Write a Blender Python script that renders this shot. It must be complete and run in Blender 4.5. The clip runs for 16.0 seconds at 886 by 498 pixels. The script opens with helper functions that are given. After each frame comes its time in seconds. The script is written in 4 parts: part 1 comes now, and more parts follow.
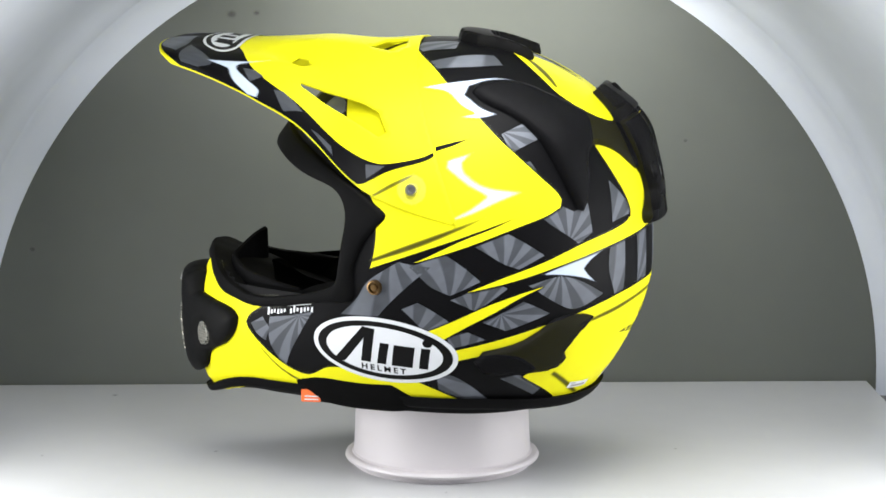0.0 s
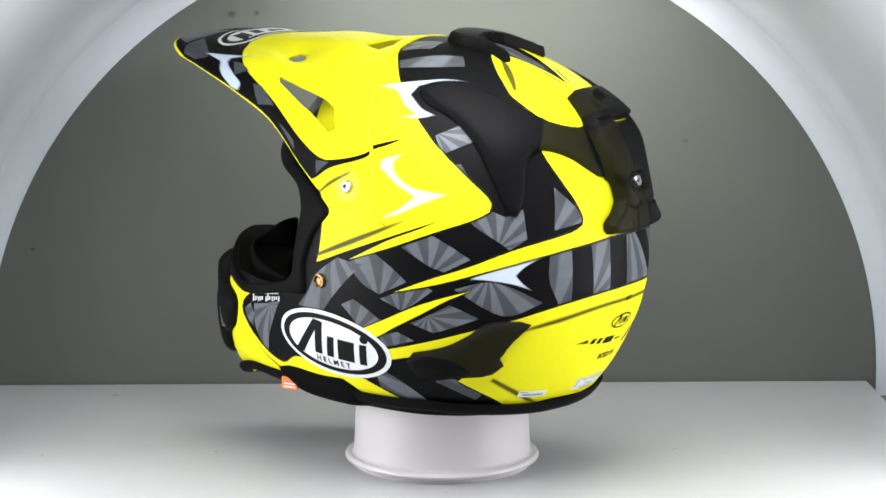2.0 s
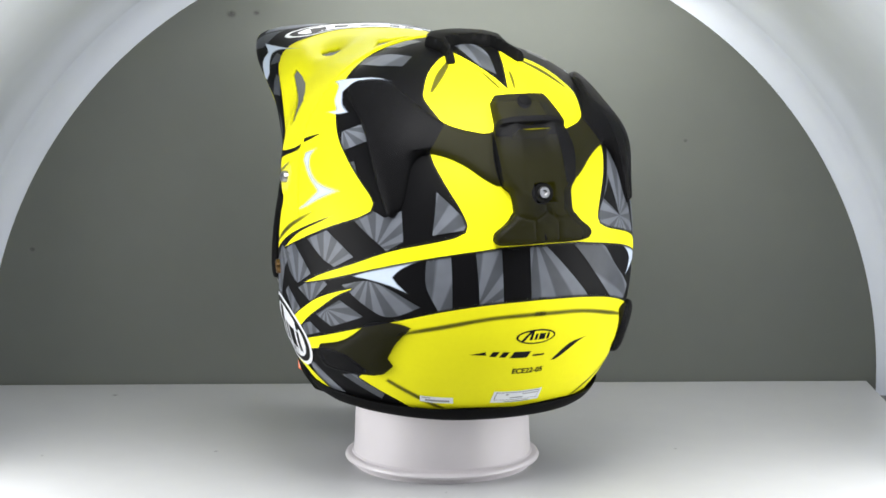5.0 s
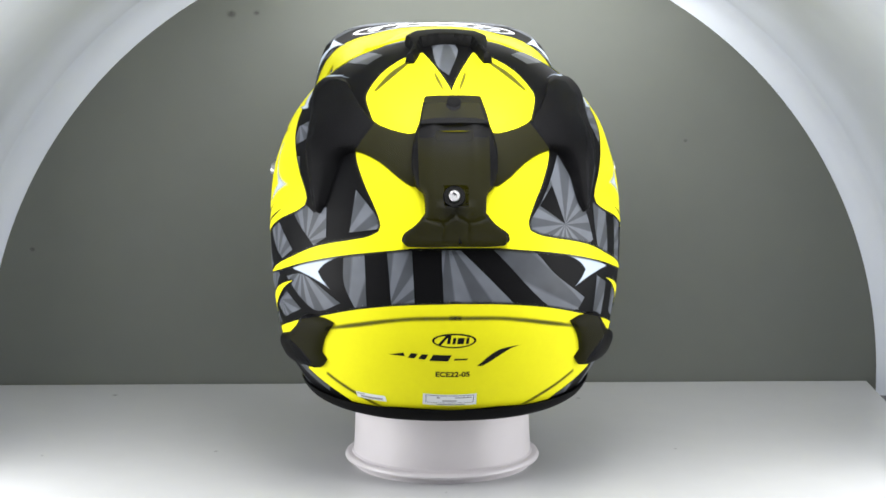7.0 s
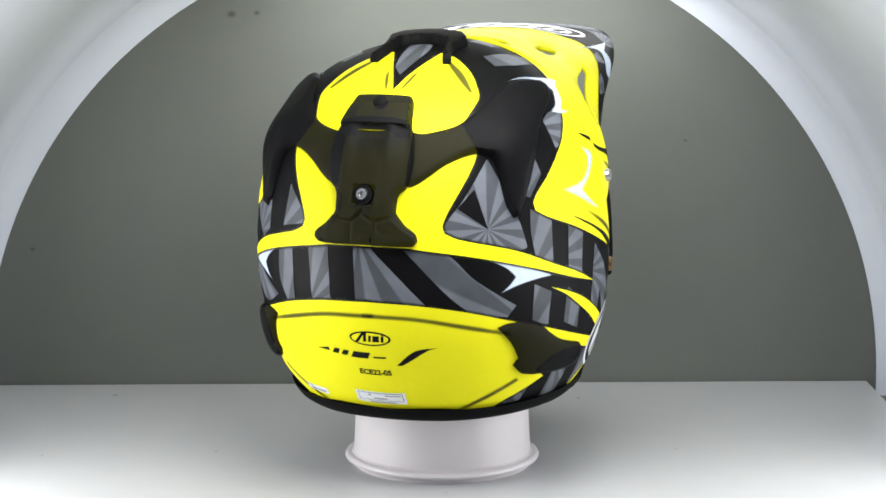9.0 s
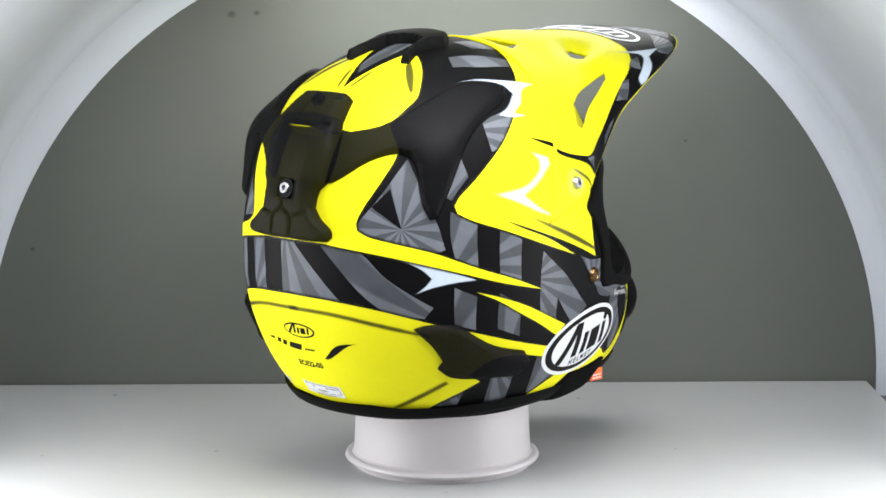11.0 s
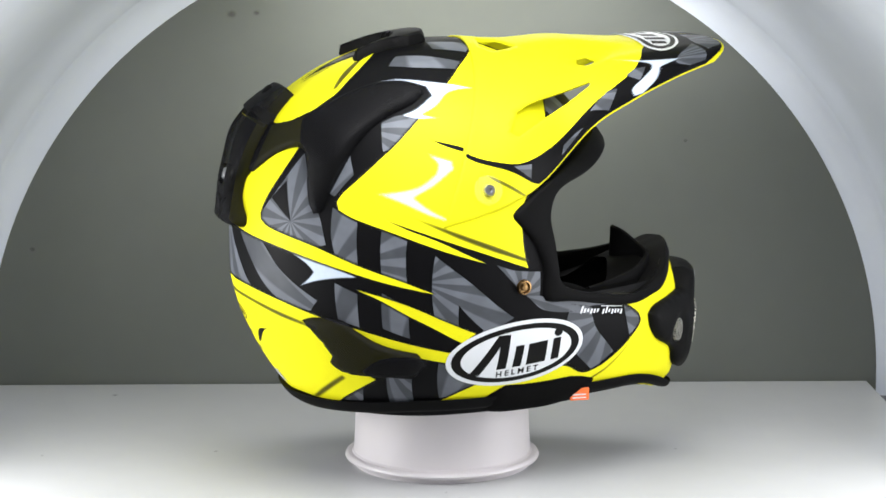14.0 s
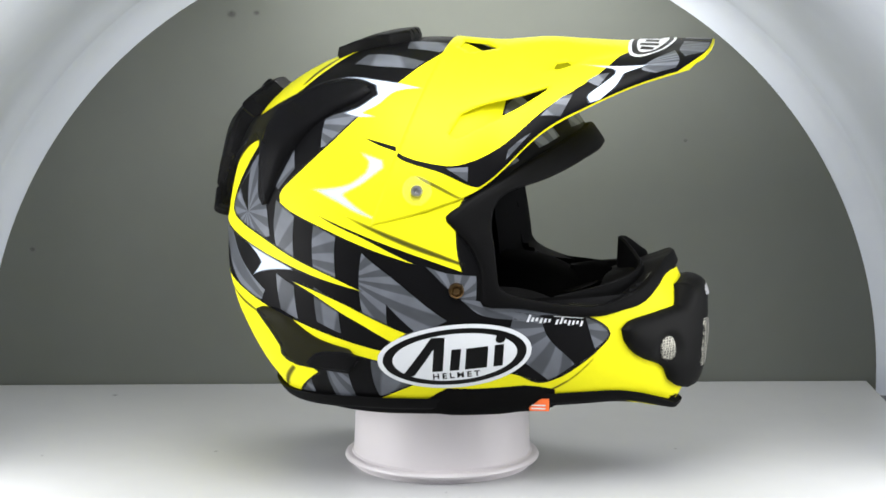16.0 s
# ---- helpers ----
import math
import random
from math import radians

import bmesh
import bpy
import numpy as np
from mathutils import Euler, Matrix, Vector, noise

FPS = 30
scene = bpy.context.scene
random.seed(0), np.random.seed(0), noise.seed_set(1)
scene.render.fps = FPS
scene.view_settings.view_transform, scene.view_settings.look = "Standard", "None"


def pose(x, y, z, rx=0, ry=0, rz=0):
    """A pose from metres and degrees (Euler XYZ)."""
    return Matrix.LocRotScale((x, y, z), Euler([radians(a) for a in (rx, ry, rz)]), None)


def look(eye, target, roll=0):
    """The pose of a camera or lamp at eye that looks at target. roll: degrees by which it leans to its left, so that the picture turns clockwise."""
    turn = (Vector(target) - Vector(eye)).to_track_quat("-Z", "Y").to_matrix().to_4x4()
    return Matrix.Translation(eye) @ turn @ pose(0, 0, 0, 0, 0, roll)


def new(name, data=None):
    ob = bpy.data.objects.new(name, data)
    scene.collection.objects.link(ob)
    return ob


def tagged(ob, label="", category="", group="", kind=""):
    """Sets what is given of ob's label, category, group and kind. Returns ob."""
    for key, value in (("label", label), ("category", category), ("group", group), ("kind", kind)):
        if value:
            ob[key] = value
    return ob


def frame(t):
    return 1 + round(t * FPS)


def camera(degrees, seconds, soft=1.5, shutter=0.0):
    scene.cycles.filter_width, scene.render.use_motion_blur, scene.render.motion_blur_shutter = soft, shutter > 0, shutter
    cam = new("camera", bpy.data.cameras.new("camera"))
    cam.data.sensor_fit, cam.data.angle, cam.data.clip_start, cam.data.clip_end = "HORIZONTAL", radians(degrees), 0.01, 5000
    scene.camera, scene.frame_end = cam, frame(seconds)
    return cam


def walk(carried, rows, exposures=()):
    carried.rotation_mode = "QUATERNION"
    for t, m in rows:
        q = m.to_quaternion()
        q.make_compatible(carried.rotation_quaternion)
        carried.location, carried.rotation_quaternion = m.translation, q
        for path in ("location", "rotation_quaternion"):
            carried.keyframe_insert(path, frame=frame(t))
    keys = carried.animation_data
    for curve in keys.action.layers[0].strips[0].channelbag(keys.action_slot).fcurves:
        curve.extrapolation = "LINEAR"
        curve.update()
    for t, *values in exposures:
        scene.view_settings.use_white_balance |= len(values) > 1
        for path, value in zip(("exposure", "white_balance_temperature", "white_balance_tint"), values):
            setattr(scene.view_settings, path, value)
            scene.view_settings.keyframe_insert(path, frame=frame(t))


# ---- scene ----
from mathutils.bvhtree import BVHTree
from mathutils.geometry import delaunay_2d_cdt

# ---------------------------------------------------------------- camera
cam = camera(22.75, 16.0, soft=1.6)
EYE = pose(0, -1.6, 0.4232, 90 - 9.325, 0, -0.067)
walk(cam, [(0.0, EYE), (16.0, EYE)])

# ---------------------------------------------------------------- light
world = bpy.data.worlds.new("studio_room")
scene.world = world
world.use_nodes = True
world.node_tree.nodes["Background"].inputs[0].default_value = (0.82, 0.9, 1.0, 1)
world.node_tree.nodes["Background"].inputs[1].default_value = 0.15
scene.view_settings.exposure = -0.55


def strip_lamp(name, eye, target, sx, sy, watts, color=(1, 1, 1)):
    """A rectangular LED panel of the light box."""
    data = bpy.data.lights.new(name, "AREA")
    data.shape, data.size, data.size_y, data.energy, data.color = "RECTANGLE", sx, sy, watts, color
    ob = new(name, data)
    ob.matrix_world = look(eye, target)
    return ob


strip_lamp("unseen_led_strip", (-0.385, -0.16, 0.14), (0.05, -0.21, 0.13), 0.24, 0.20, 2.05)
strip_lamp("unseen_led_strip", (0.385, -0.16, 0.14), (-0.05, -0.21, 0.13), 0.24, 0.20, 1.55)
strip_lamp("unseen_led_strip", (0.03, -0.30, 0.412), (0.03, -0.31, 0.0), 0.22, 0.36, 4.4)
# unseen lamp, added close to the wall to brighten the top of the backdrop
strip_lamp("unseen_led_strip", (0.05, 0.18, 0.368), (0.05, 0.21, 0.0), 0.34, 0.08, 1.2)

# ---------------------------------------------------------------- materials


def material(name, color, rough=0.5, metal=0.0, grain=0.0, scale=200.0, bump=0.0, coat=0.0, alpha=1.0, wear=0.0, spec=0.5):
    """Principled paint or plastic with two scales of variation."""
    m = bpy.data.materials.new(name)
    m.use_nodes = True
    nt = m.node_tree
    b = nt.nodes["Principled BSDF"]
    b.inputs["Base Color"].default_value = (*color, 1)
    b.inputs["Roughness"].default_value = rough
    b.inputs["Metallic"].default_value = metal
    b.inputs["Coat Weight"].default_value = coat
    b.inputs["Specular IOR Level"].default_value = spec
    b.inputs["Alpha"].default_value = alpha
    if grain or bump:
        tc = nt.nodes.new("ShaderNodeTexCoord")
        n1 = nt.nodes.new("ShaderNodeTexNoise")
        n1.inputs["Scale"].default_value, n1.inputs["Detail"].default_value = scale, 6
        n2 = nt.nodes.new("ShaderNodeTexNoise")
        n2.inputs["Scale"].default_value, n2.inputs["Detail"].default_value = scale / 14, 4
        for n in (n1, n2):
            nt.links.new(tc.outputs["Object"], n.inputs["Vector"])
        add = nt.nodes.new("ShaderNodeMath")
        add.operation = "ADD"
        nt.links.new(n1.outputs["Fac"], add.inputs[0])
        nt.links.new(n2.outputs["Fac"], add.inputs[1])
        mr = nt.nodes.new("ShaderNodeMapRange")
        mr.inputs["From Min"].default_value, mr.inputs["From Max"].default_value = 0.6, 1.4
        mr.inputs["To Min"].default_value, mr.inputs["To Max"].default_value = 1 - grain, 1 + grain
        nt.links.new(add.outputs[0], mr.inputs["Value"])
        mul = nt.nodes.new("ShaderNodeVectorMath")
        mul.operation = "SCALE"
        mul.inputs[0].default_value = color
        nt.links.new(mr.outputs[0], mul.inputs["Scale"])
        nt.links.new(mul.outputs[0], b.inputs["Base Color"])
        if wear:
            mw = nt.nodes.new("ShaderNodeMapRange")
            mw.inputs["From Min"].default_value, mw.inputs["From Max"].default_value = 0.35, 0.65
            mw.inputs["To Min"].default_value, mw.inputs["To Max"].default_value = max(rough - wear, 0), rough + wear
            nt.links.new(n2.outputs["Fac"], mw.inputs["Value"])
            nt.links.new(mw.outputs[0], b.inputs["Roughness"])
        if bump:
            bp = nt.nodes.new("ShaderNodeBump")
            bp.inputs["Strength"].default_value, bp.inputs["Distance"].default_value = bump, 0.0004
            nt.links.new(n1.outputs["Fac"], bp.inputs["Height"])
            nt.links.new(bp.outputs[0], b.inputs["Normal"])
    return m


YELLOW = material("fluorescent_yellow_paint", (0.75, 0.71, 0.010), 0.52, grain=0.02, scale=300, bump=0.02, wear=0.05, spec=0.08)
BLACK = material("matt_black_paint", (0.0025, 0.0025, 0.003), 0.55, grain=0.1, scale=300, bump=0.02, wear=0.04, spec=0.07)
RUBBER = material("black_rubber", (0.0032, 0.0032, 0.0034), 0.65, grain=0.2, scale=900, bump=0.15, spec=0.05)
PLASTIC = material("satin_black_plastic", (0.004, 0.004, 0.004), 0.58, grain=0.15, scale=500, bump=0.05, spec=0.07)
FABRIC = material("black_liner_fabric", (0.003, 0.003, 0.003), 0.9, spec=0.05, grain=0.3, scale=1200, bump=0.5)
CUP_WHITE = material("white_cup_plastic", (0.64, 0.605, 0.62), 0.35, grain=0.02, scale=60, bump=0.02)
FLOOR_WHITE = material("white_floor_board", (0.45, 0.455, 0.46), 0.35, grain=0.03, scale=40, bump=0.02, wear=0.06)
WALL_GREY = material("grey_backdrop", (0.135, 0.144, 0.128), 0.75, grain=0.04, scale=30, bump=0.02)
VAULT_WHITE = material("white_glossy_vault", (0.74, 0.78, 0.86), 0.22, grain=0.03, scale=30, wear=0.06, spec=0.7)


def paint_material(name, colors, rough, rays=0, soft=False, alpha=1.0):
    """Sprayed paint: rays burst from the panel's own centre; soft edges fade with the overspray."""
    m = material(name, colors[0], rough, grain=0.06, scale=300, bump=0.02, wear=0.04, spec=0.14)
    nt, b = m.node_tree, m.node_tree.nodes["Principled BSDF"]
    if rays:
        uv = nt.nodes.new("ShaderNodeUVMap")
        uv.uv_map = "paint"
        noise_n = nt.nodes.new("ShaderNodeTexNoise")
        noise_n.inputs["Scale"].default_value = 0.12
        gr = nt.nodes.new("ShaderNodeTexGradient")
        gr.gradient_type = "RADIAL"
        nt.links.new(uv.outputs[0], gr.inputs["Vector"])
        nt.links.new(uv.outputs[0], noise_n.inputs["Vector"])
        mul = nt.nodes.new("ShaderNodeMath")
        mul.operation, mul.inputs[1].default_value = "MULTIPLY", rays
        nt.links.new(gr.outputs["Fac"], mul.inputs[0])
        fr = nt.nodes.new("ShaderNodeMath")
        fr.operation, fr.inputs[1].default_value = "PINGPONG", 1.0
        nt.links.new(mul.outputs[0], fr.inputs[0])
        ramp = nt.nodes.new("ShaderNodeMapRange")
        ramp.inputs["From Min"].default_value, ramp.inputs["From Max"].default_value = 0.42, 0.58
        nt.links.new(fr.outputs[0], ramp.inputs["Value"])
        mix = nt.nodes.new("ShaderNodeMix")
        mix.data_type = "RGBA"
        mix.inputs["A"].default_value, mix.inputs["B"].default_value = (*colors[0], 1), (*colors[1], 1)
        nt.links.new(ramp.outputs[0], mix.inputs["Factor"])
        mix2 = nt.nodes.new("ShaderNodeMix")
        mix2.data_type, mix2.blend_type = "RGBA", "MULTIPLY"
        mix2.inputs["Factor"].default_value = 0.5
        nt.links.new(mix.outputs["Result"], mix2.inputs["A"])
        nt.links.new(noise_n.outputs["Fac"], mix2.inputs["B"])
        nt.links.new(mix2.outputs["Result"], b.inputs["Base Color"])
    if soft:
        at = nt.nodes.new("ShaderNodeAttribute")
        at.attribute_name = "fade"
        sm = nt.nodes.new("ShaderNodeMapRange")
        sm.interpolation_type = "SMOOTHSTEP"
        sm.inputs["To Max"].default_value = alpha
        nt.links.new(at.outputs["Fac"], sm.inputs["Value"])
        nt.links.new(sm.outputs[0], b.inputs["Alpha"])
    return m


GREY = paint_material("grey_ray_paint", [(0.072, 0.078, 0.090), (0.150, 0.162, 0.188)], 0.45, rays=24)
WHITE = paint_material("white_flash_paint", [(0.48, 0.55, 0.66)], 0.45, soft=True)
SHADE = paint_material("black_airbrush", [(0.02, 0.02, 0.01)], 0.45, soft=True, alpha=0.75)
SMOKE = material("smoked_translucent_plastic", (0.0035, 0.0035, 0.004), 0.58, spec=0.07, grain=0.15, scale=260, bump=0.05, alpha=0.90, wear=0.06)
DECAL_WHITE = material("white_vinyl", (0.66, 0.68, 0.71), 0.4, grain=0.01, scale=200)
DECAL_BLACK = material("black_vinyl", (0.003, 0.003, 0.003), 0.5, grain=0.1, scale=200, spec=0.1)
DECAL_GREY = material("grey_print", (0.25, 0.25, 0.26), 0.5, grain=0.1, scale=200)
ORANGE = material("orange_tag", (0.85, 0.16, 0.03), 0.6, grain=0.05, scale=500)
STEEL = material("bright_steel", (0.45, 0.45, 0.46), 0.32, metal=1.0, grain=0.05, scale=600)
BRASS = material("aged_brass", (0.20, 0.12, 0.05), 0.3, metal=1.0, grain=0.15, scale=400)
CLEAR = material("clear_washer", (0.85, 0.85, 0.40), 0.15, alpha=0.10, grain=0.02, scale=300)

# ---------------------------------------------------------------- helpers
ZB = 0.05


def obj(name, bm, mat, smooth=40, core=None):
    """Links a bmesh as a mesh object; faces look away from core, if one is given."""
    me = bpy.data.meshes.new(name)
    bmesh.ops.recalc_face_normals(bm, faces=bm.faces[:])
    if core is not None and sum(f.normal.dot(f.calc_center_median() - core) for f in bm.faces) < 0:
        bmesh.ops.reverse_faces(bm, faces=bm.faces[:])
    bm.to_mesh(me)
    bm.free()
    me.materials.append(mat)
    if smooth:
        me.shade_smooth()
        me.set_sharp_from_angle(angle=radians(smooth))
    return new(name, me)


def part(name, bm, mat, parent, label="", smooth=40, base=ZB):
    """One mesh under a thing or a part, given in floor coordinates."""
    bmesh.ops.translate(bm, verts=bm.verts[:], vec=(0, 0, -base))
    ob = obj(name, bm, mat, smooth, Vector((0, -0.01, 0.185 - base)))
    ob.parent = parent
    return tagged(ob, label) if label else ob


def grid_bm(rows, closed_u=False, closed_v=False):
    """A bmesh over rows of points."""
    bm = bmesh.new()
    vs = [[bm.verts.new(p) for p in row] for row in rows]
    nr, nc = len(vs), len(vs[0])
    for i in range(nr if closed_v else nr - 1):
        for j in range(nc if closed_u else nc - 1):
            a, b = vs[i], vs[(i + 1) % nr]
            q = [a[j], a[(j + 1) % nc], b[(j + 1) % nc], b[j]]
            q = list(dict.fromkeys(q))
            if len(q) > 2:
                bm.faces.new(q)
    return bm


def lathe(profile, n=96):
    """A solid of revolution about z from (r, z) points."""
    bm = grid_bm([[(r * math.cos(2 * math.pi * k / n), r * math.sin(2 * math.pi * k / n), z) for k in range(n)] for r, z in profile], closed_u=True)
    bmesh.ops.remove_doubles(bm, verts=bm.verts[:], dist=1e-6)
    return bm


def box(x0, x1, y0, y1, z0, z1, bevel=0.0):
    bm = bmesh.new()
    bmesh.ops.create_cube(bm, size=1)
    for v in bm.verts:
        v.co = ((x0, x1)[v.co.x > 0], (y0, y1)[v.co.y > 0], (z0, z1)[v.co.z > 0])
    if bevel:
        bmesh.ops.bevel(bm, geom=bm.edges[:], offset=bevel, segments=2, affect="EDGES")
    return bm


def smooth_line(points, per=8, closed=False):
    """Catmull-Rom through points of any dimension."""
    pts = [np.array(p, float) for p in points]
    n = len(pts)
    out = []
    for i in range(n if closed else n - 1):
        g = (lambda k: pts[k % n]) if closed else (lambda k: pts[min(max(k, 0), n - 1)])
        p0, p1, p2, p3 = g(i - 1), g(i), g(i + 1), g(i + 2)
        for k in range(per):
            t = k / per
            out.append(0.5 * (2 * p1 + (p2 - p0) * t + (2 * p0 - 5 * p1 + 4 * p2 - p3) * t * t + (3 * p1 - p0 - 3 * p2 + p3) * t ** 3))
    if not closed:
        out.append(pts[-1])
    return out


# ---------------------------------------------------------------- the light box
RV, YW, YF = 0.386, 0.265, -0.50
YAW = pose(0, 0, 0, 0, 0, 1.25)
# plate added under the floor, coloured dark so the gaps beside it read shaded
GAP_DARK = material("dark_gap_plate", (0.10, 0.10, 0.105), 0.6, grain=0.1, scale=60)


def arch(r, drop=0.015, n=96):
    return [(-r, -drop)] + [(-r * math.cos(math.pi * k / n), r * math.sin(math.pi * k / n)) for k in range(n + 1)] + [(r, -drop)]


def vault_mesh():
    """The flared vault, with a rounded cove where it meets the backdrop."""
    rings, cove = [], 0.026
    for k in range(9):
        a = math.pi / 2 * k / 8
        rings.append((YW - 0.0006 - cove * (1 - math.cos(a)), RV - 0.001 + cove * math.sin(a)))
    y0, r0 = rings[-1]
    rings += [(y, r0 + 0.14 * (y0 - y)) for y in (0.2, 0.1, 0.0, -0.1, -0.2, -0.3, YF)]
    rows = [[(x, y, z) for x, z in arch(r) + arch(r + 0.012)[::-1]] for y, r in rings]
    return grid_bm(rows, closed_u=True)


def wall_mesh():
    """The flat half-round backdrop."""
    bm = bmesh.new()
    front = [bm.verts.new((x, YW, z)) for x, z in arch(RV + 0.004, 0.018)]
    back = [bm.verts.new((x, YW + 0.006, z)) for x, z in arch(RV + 0.004, 0.018)]
    n = len(front)
    bm.faces.new(front)
    bm.faces.new(back[::-1])
    for i in range(n):
        bm.faces.new((front[i], front[(i + 1) % n], back[(i + 1) % n], back[i]))
    return bm


floor = tagged(obj("floor", box(-0.377, 0.377, -0.52, YW - 0.002, -0.012, 0.0, 0.0012), FLOOR_WHITE), "glossy white floor board of a small photo light box", "floor", kind="structure")
gap_plate = tagged(obj("ground", box(-0.62, 0.62, -0.80, 0.32, -0.03, -0.0135), GAP_DARK), "dark plate added under the light box floor to darken its side gaps", "base", kind="structure")
wall = tagged(obj("wall_back", wall_mesh(), WALL_GREY), "plain mid-grey backdrop wall of the light box", "wall", kind="structure")
vault = tagged(obj("wall_vault", vault_mesh(), VAULT_WHITE), "glossy white arched vault of the light box", "wall", kind="structure")
for ob in (floor, gap_plate, wall, vault):
    ob.matrix_world = YAW

# ---------------------------------------------------------------- pedestal
CUP_X = 0.0012


def pedestal():
    cup = tagged(new("pedestal"), "upturned white plastic cup with a flanged rim, carrying the helmet", "pedestal")
    cup.location = (CUP_X, 0, 0)
    body = [(0.0, 0.085), (0.058, 0.085), (0.0615, 0.084), (0.0630, 0.081), (0.0640, 0.05), (0.0655, 0.014), (0.0660, 0.0092), (0.0640, 0.0085), (0.0620, 0.05), (0.060, 0.080), (0, 0.082)]
    rim = [(0.0640, 0.0105), (0.0663, 0.0102), (0.0672, 0.0092), (0.0700, 0.0090), (0.0716, 0.0080), (0.0722, 0.0064), (0.0716, 0.0050), (0.0700, 0.0042), (0.0665, 0.0040), (0.0655, 0.0), (0.063, 0.0), (0.0635, 0.009)]
    part("cup_wall", lathe(body, 128), CUP_WHITE, cup, base=0)
    part("rim_flange", lathe(rim, 128), CUP_WHITE, cup, "flanged white rim", base=0)
    return cup


cup = pedestal()

# ---------------------------------------------------------------- helmet shell form
ZS = [0.058, 0.068, 0.085, 0.108, 0.129, 0.157, 0.178, 0.203, 0.228, 0.254, 0.275, 0.2925, 0.305, 0.3130, 0.3165]
YB = [-0.1090, -0.1165, -0.129, -0.1415, -0.150, -0.1555, -0.1555, -0.152, -0.146, -0.134, -0.117, -0.0925, -0.0655, -0.038, 0.003]
YFR = [0.164, 0.175, 0.183, 0.186, 0.182, 0.170, 0.156, 0.138, 0.122, 0.106, 0.089, 0.068, 0.046, 0.024, 0.004]
WD = [0.0950, 0.1008, 0.1105, 0.1185, 0.1225, 0.1255, 0.126, 0.1245, 0.120, 0.112, 0.0985, 0.080, 0.058, 0.033, 0.0005]
ZT, Z0 = ZS[-1], ZS[0]


def hermite(xs, ys, x):
    """Smooth interpolation that never overshoots."""
    xs, ys = np.asarray(xs, float), np.asarray(ys, float)
    d = np.diff(ys) / np.diff(xs)
    m = np.zeros(len(xs))
    m[0], m[-1] = d[0], d[-1]
    for i in range(1, len(xs) - 1):
        m[i] = 0 if d[i - 1] * d[i] <= 0 else 2 * d[i - 1] * d[i] / (d[i - 1] + d[i])
    i = int(np.clip(np.searchsorted(xs, x) - 1, 0, len(xs) - 2))
    h = xs[i + 1] - xs[i]
    t = (x - xs[i]) / h
    return ((1 + 2 * t) * (1 - t) ** 2 * ys[i] + t * (1 - t) ** 2 * h * m[i] + t * t * (3 - 2 * t) * ys[i + 1] + t * t * (t - 1) * h * m[i + 1])


AS = [math.sqrt(max(0, 1 - (z - Z0) / (ZT - Z0))) for z in ZS][::-1]


def section(z):
    """Back, front, half width and widest place of the shell at height z."""
    a = math.sqrt(max(0, 1 - (z - Z0) / (ZT - Z0)))
    yb, yf, w = (hermite(AS, col[::-1], a) for col in (YB, YFR, WD))
    ym = np.clip(-0.020, yb + 0.4 * (yf - yb), yf - 0.4 * (yf - yb)) if z > 0.28 else -0.020
    return yb, yf, w, ym


def dip(y, z):
    """The lower edge rises under the cheeks and drops at the chin."""
    k = max(0, 1 - (z - Z0) / 0.045)
    rise = max(0, min(1, (y + 0.105) / 0.06))
    drop = max(0, min(1, (y - 0.122) / 0.052))
    return k * (0.003 * rise + 0.001 * math.exp(-((y - 0.090) / 0.035) ** 2) - 0.0175 * drop ** 2.2)


def shell_ring(z, grow, n=240):
    yb, yf, w, ym = section(z)
    out = []
    for k in range(n):
        a = 2 * math.pi * k / n
        c, s = math.cos(a), math.sin(a)
        full = 1.68 + 0.30 * max(0, min(1, (z - 0.20) / 0.08))
        e = 2 / 2.0 if s < 0 else 2 / full
        x = (w + grow) * math.copysign(abs(c) ** e, c)
        y = ym + ((yf - ym + grow) if s > 0 else (ym - yb + grow)) * math.copysign(abs(s) ** e, s)
        out.append((x, y, z + dip(y, z)))
    return out


def shell_rows(grow=0.0, nz=140):
    out = []
    for k in range(nz + 1):
        f = 1 - (1 - k / nz) ** 2
        z = Z0 + (ZT - 0.00002 - Z0) * f
        lift = grow * (f if z > 0.2 else 0) if grow else 0
        out.append([(x, y, zz + lift) for x, y, zz in shell_ring(z, grow)])
    return out


helmet = tagged(new("helmet"), "yellow and black motocross helmet with long peak on white cup", "helmet")

# the eyeport in side elevation (forward, up)
EYEPORT = [(0.30, 0.243), (0.105, 0.242), (0.085, 0.237), (0.060, 0.222), (0.050, 0.210), (0.047, 0.190), (0.049, 0.165), (0.055, 0.150), (0.068, 0.143), (0.14, 0.143), (0.158, 0.152), (0.166, 0.161), (0.30, 0.163)]


def inside(poly, x, y):
    hit = False
    for (x0, y0), (x1, y1) in zip(poly, poly[1:] + poly[:1]):
        if (y0 > y) != (y1 > y) and x < (x1 - x0) * (y - y0) / (y1 - y0) + x0:
            hit = not hit
    return hit


def shell_bm(grow=0.0, cut=True, ahead=0.0):
    bm = grid_bm(shell_rows(grow), closed_u=True)
    if cut:
        gone = [f for f in bm.faces if f.calc_center_median().y > 0.03 and inside(EYEPORT, f.calc_center_median().y - ahead, f.calc_center_median().z)]
        bmesh.ops.delete(bm, geom=gone, context="FACES")
    return bm


def tree(bm):
    bm.normal_update()
    t = BVHTree.FromBMesh(bm)
    bm.free()
    return t


SHELL = tree(shell_bm(cut=False))
CORE = Vector((0, -0.01, 0.185))
REAR = Vector((0, -math.cos(radians(20)), math.sin(radians(20))))


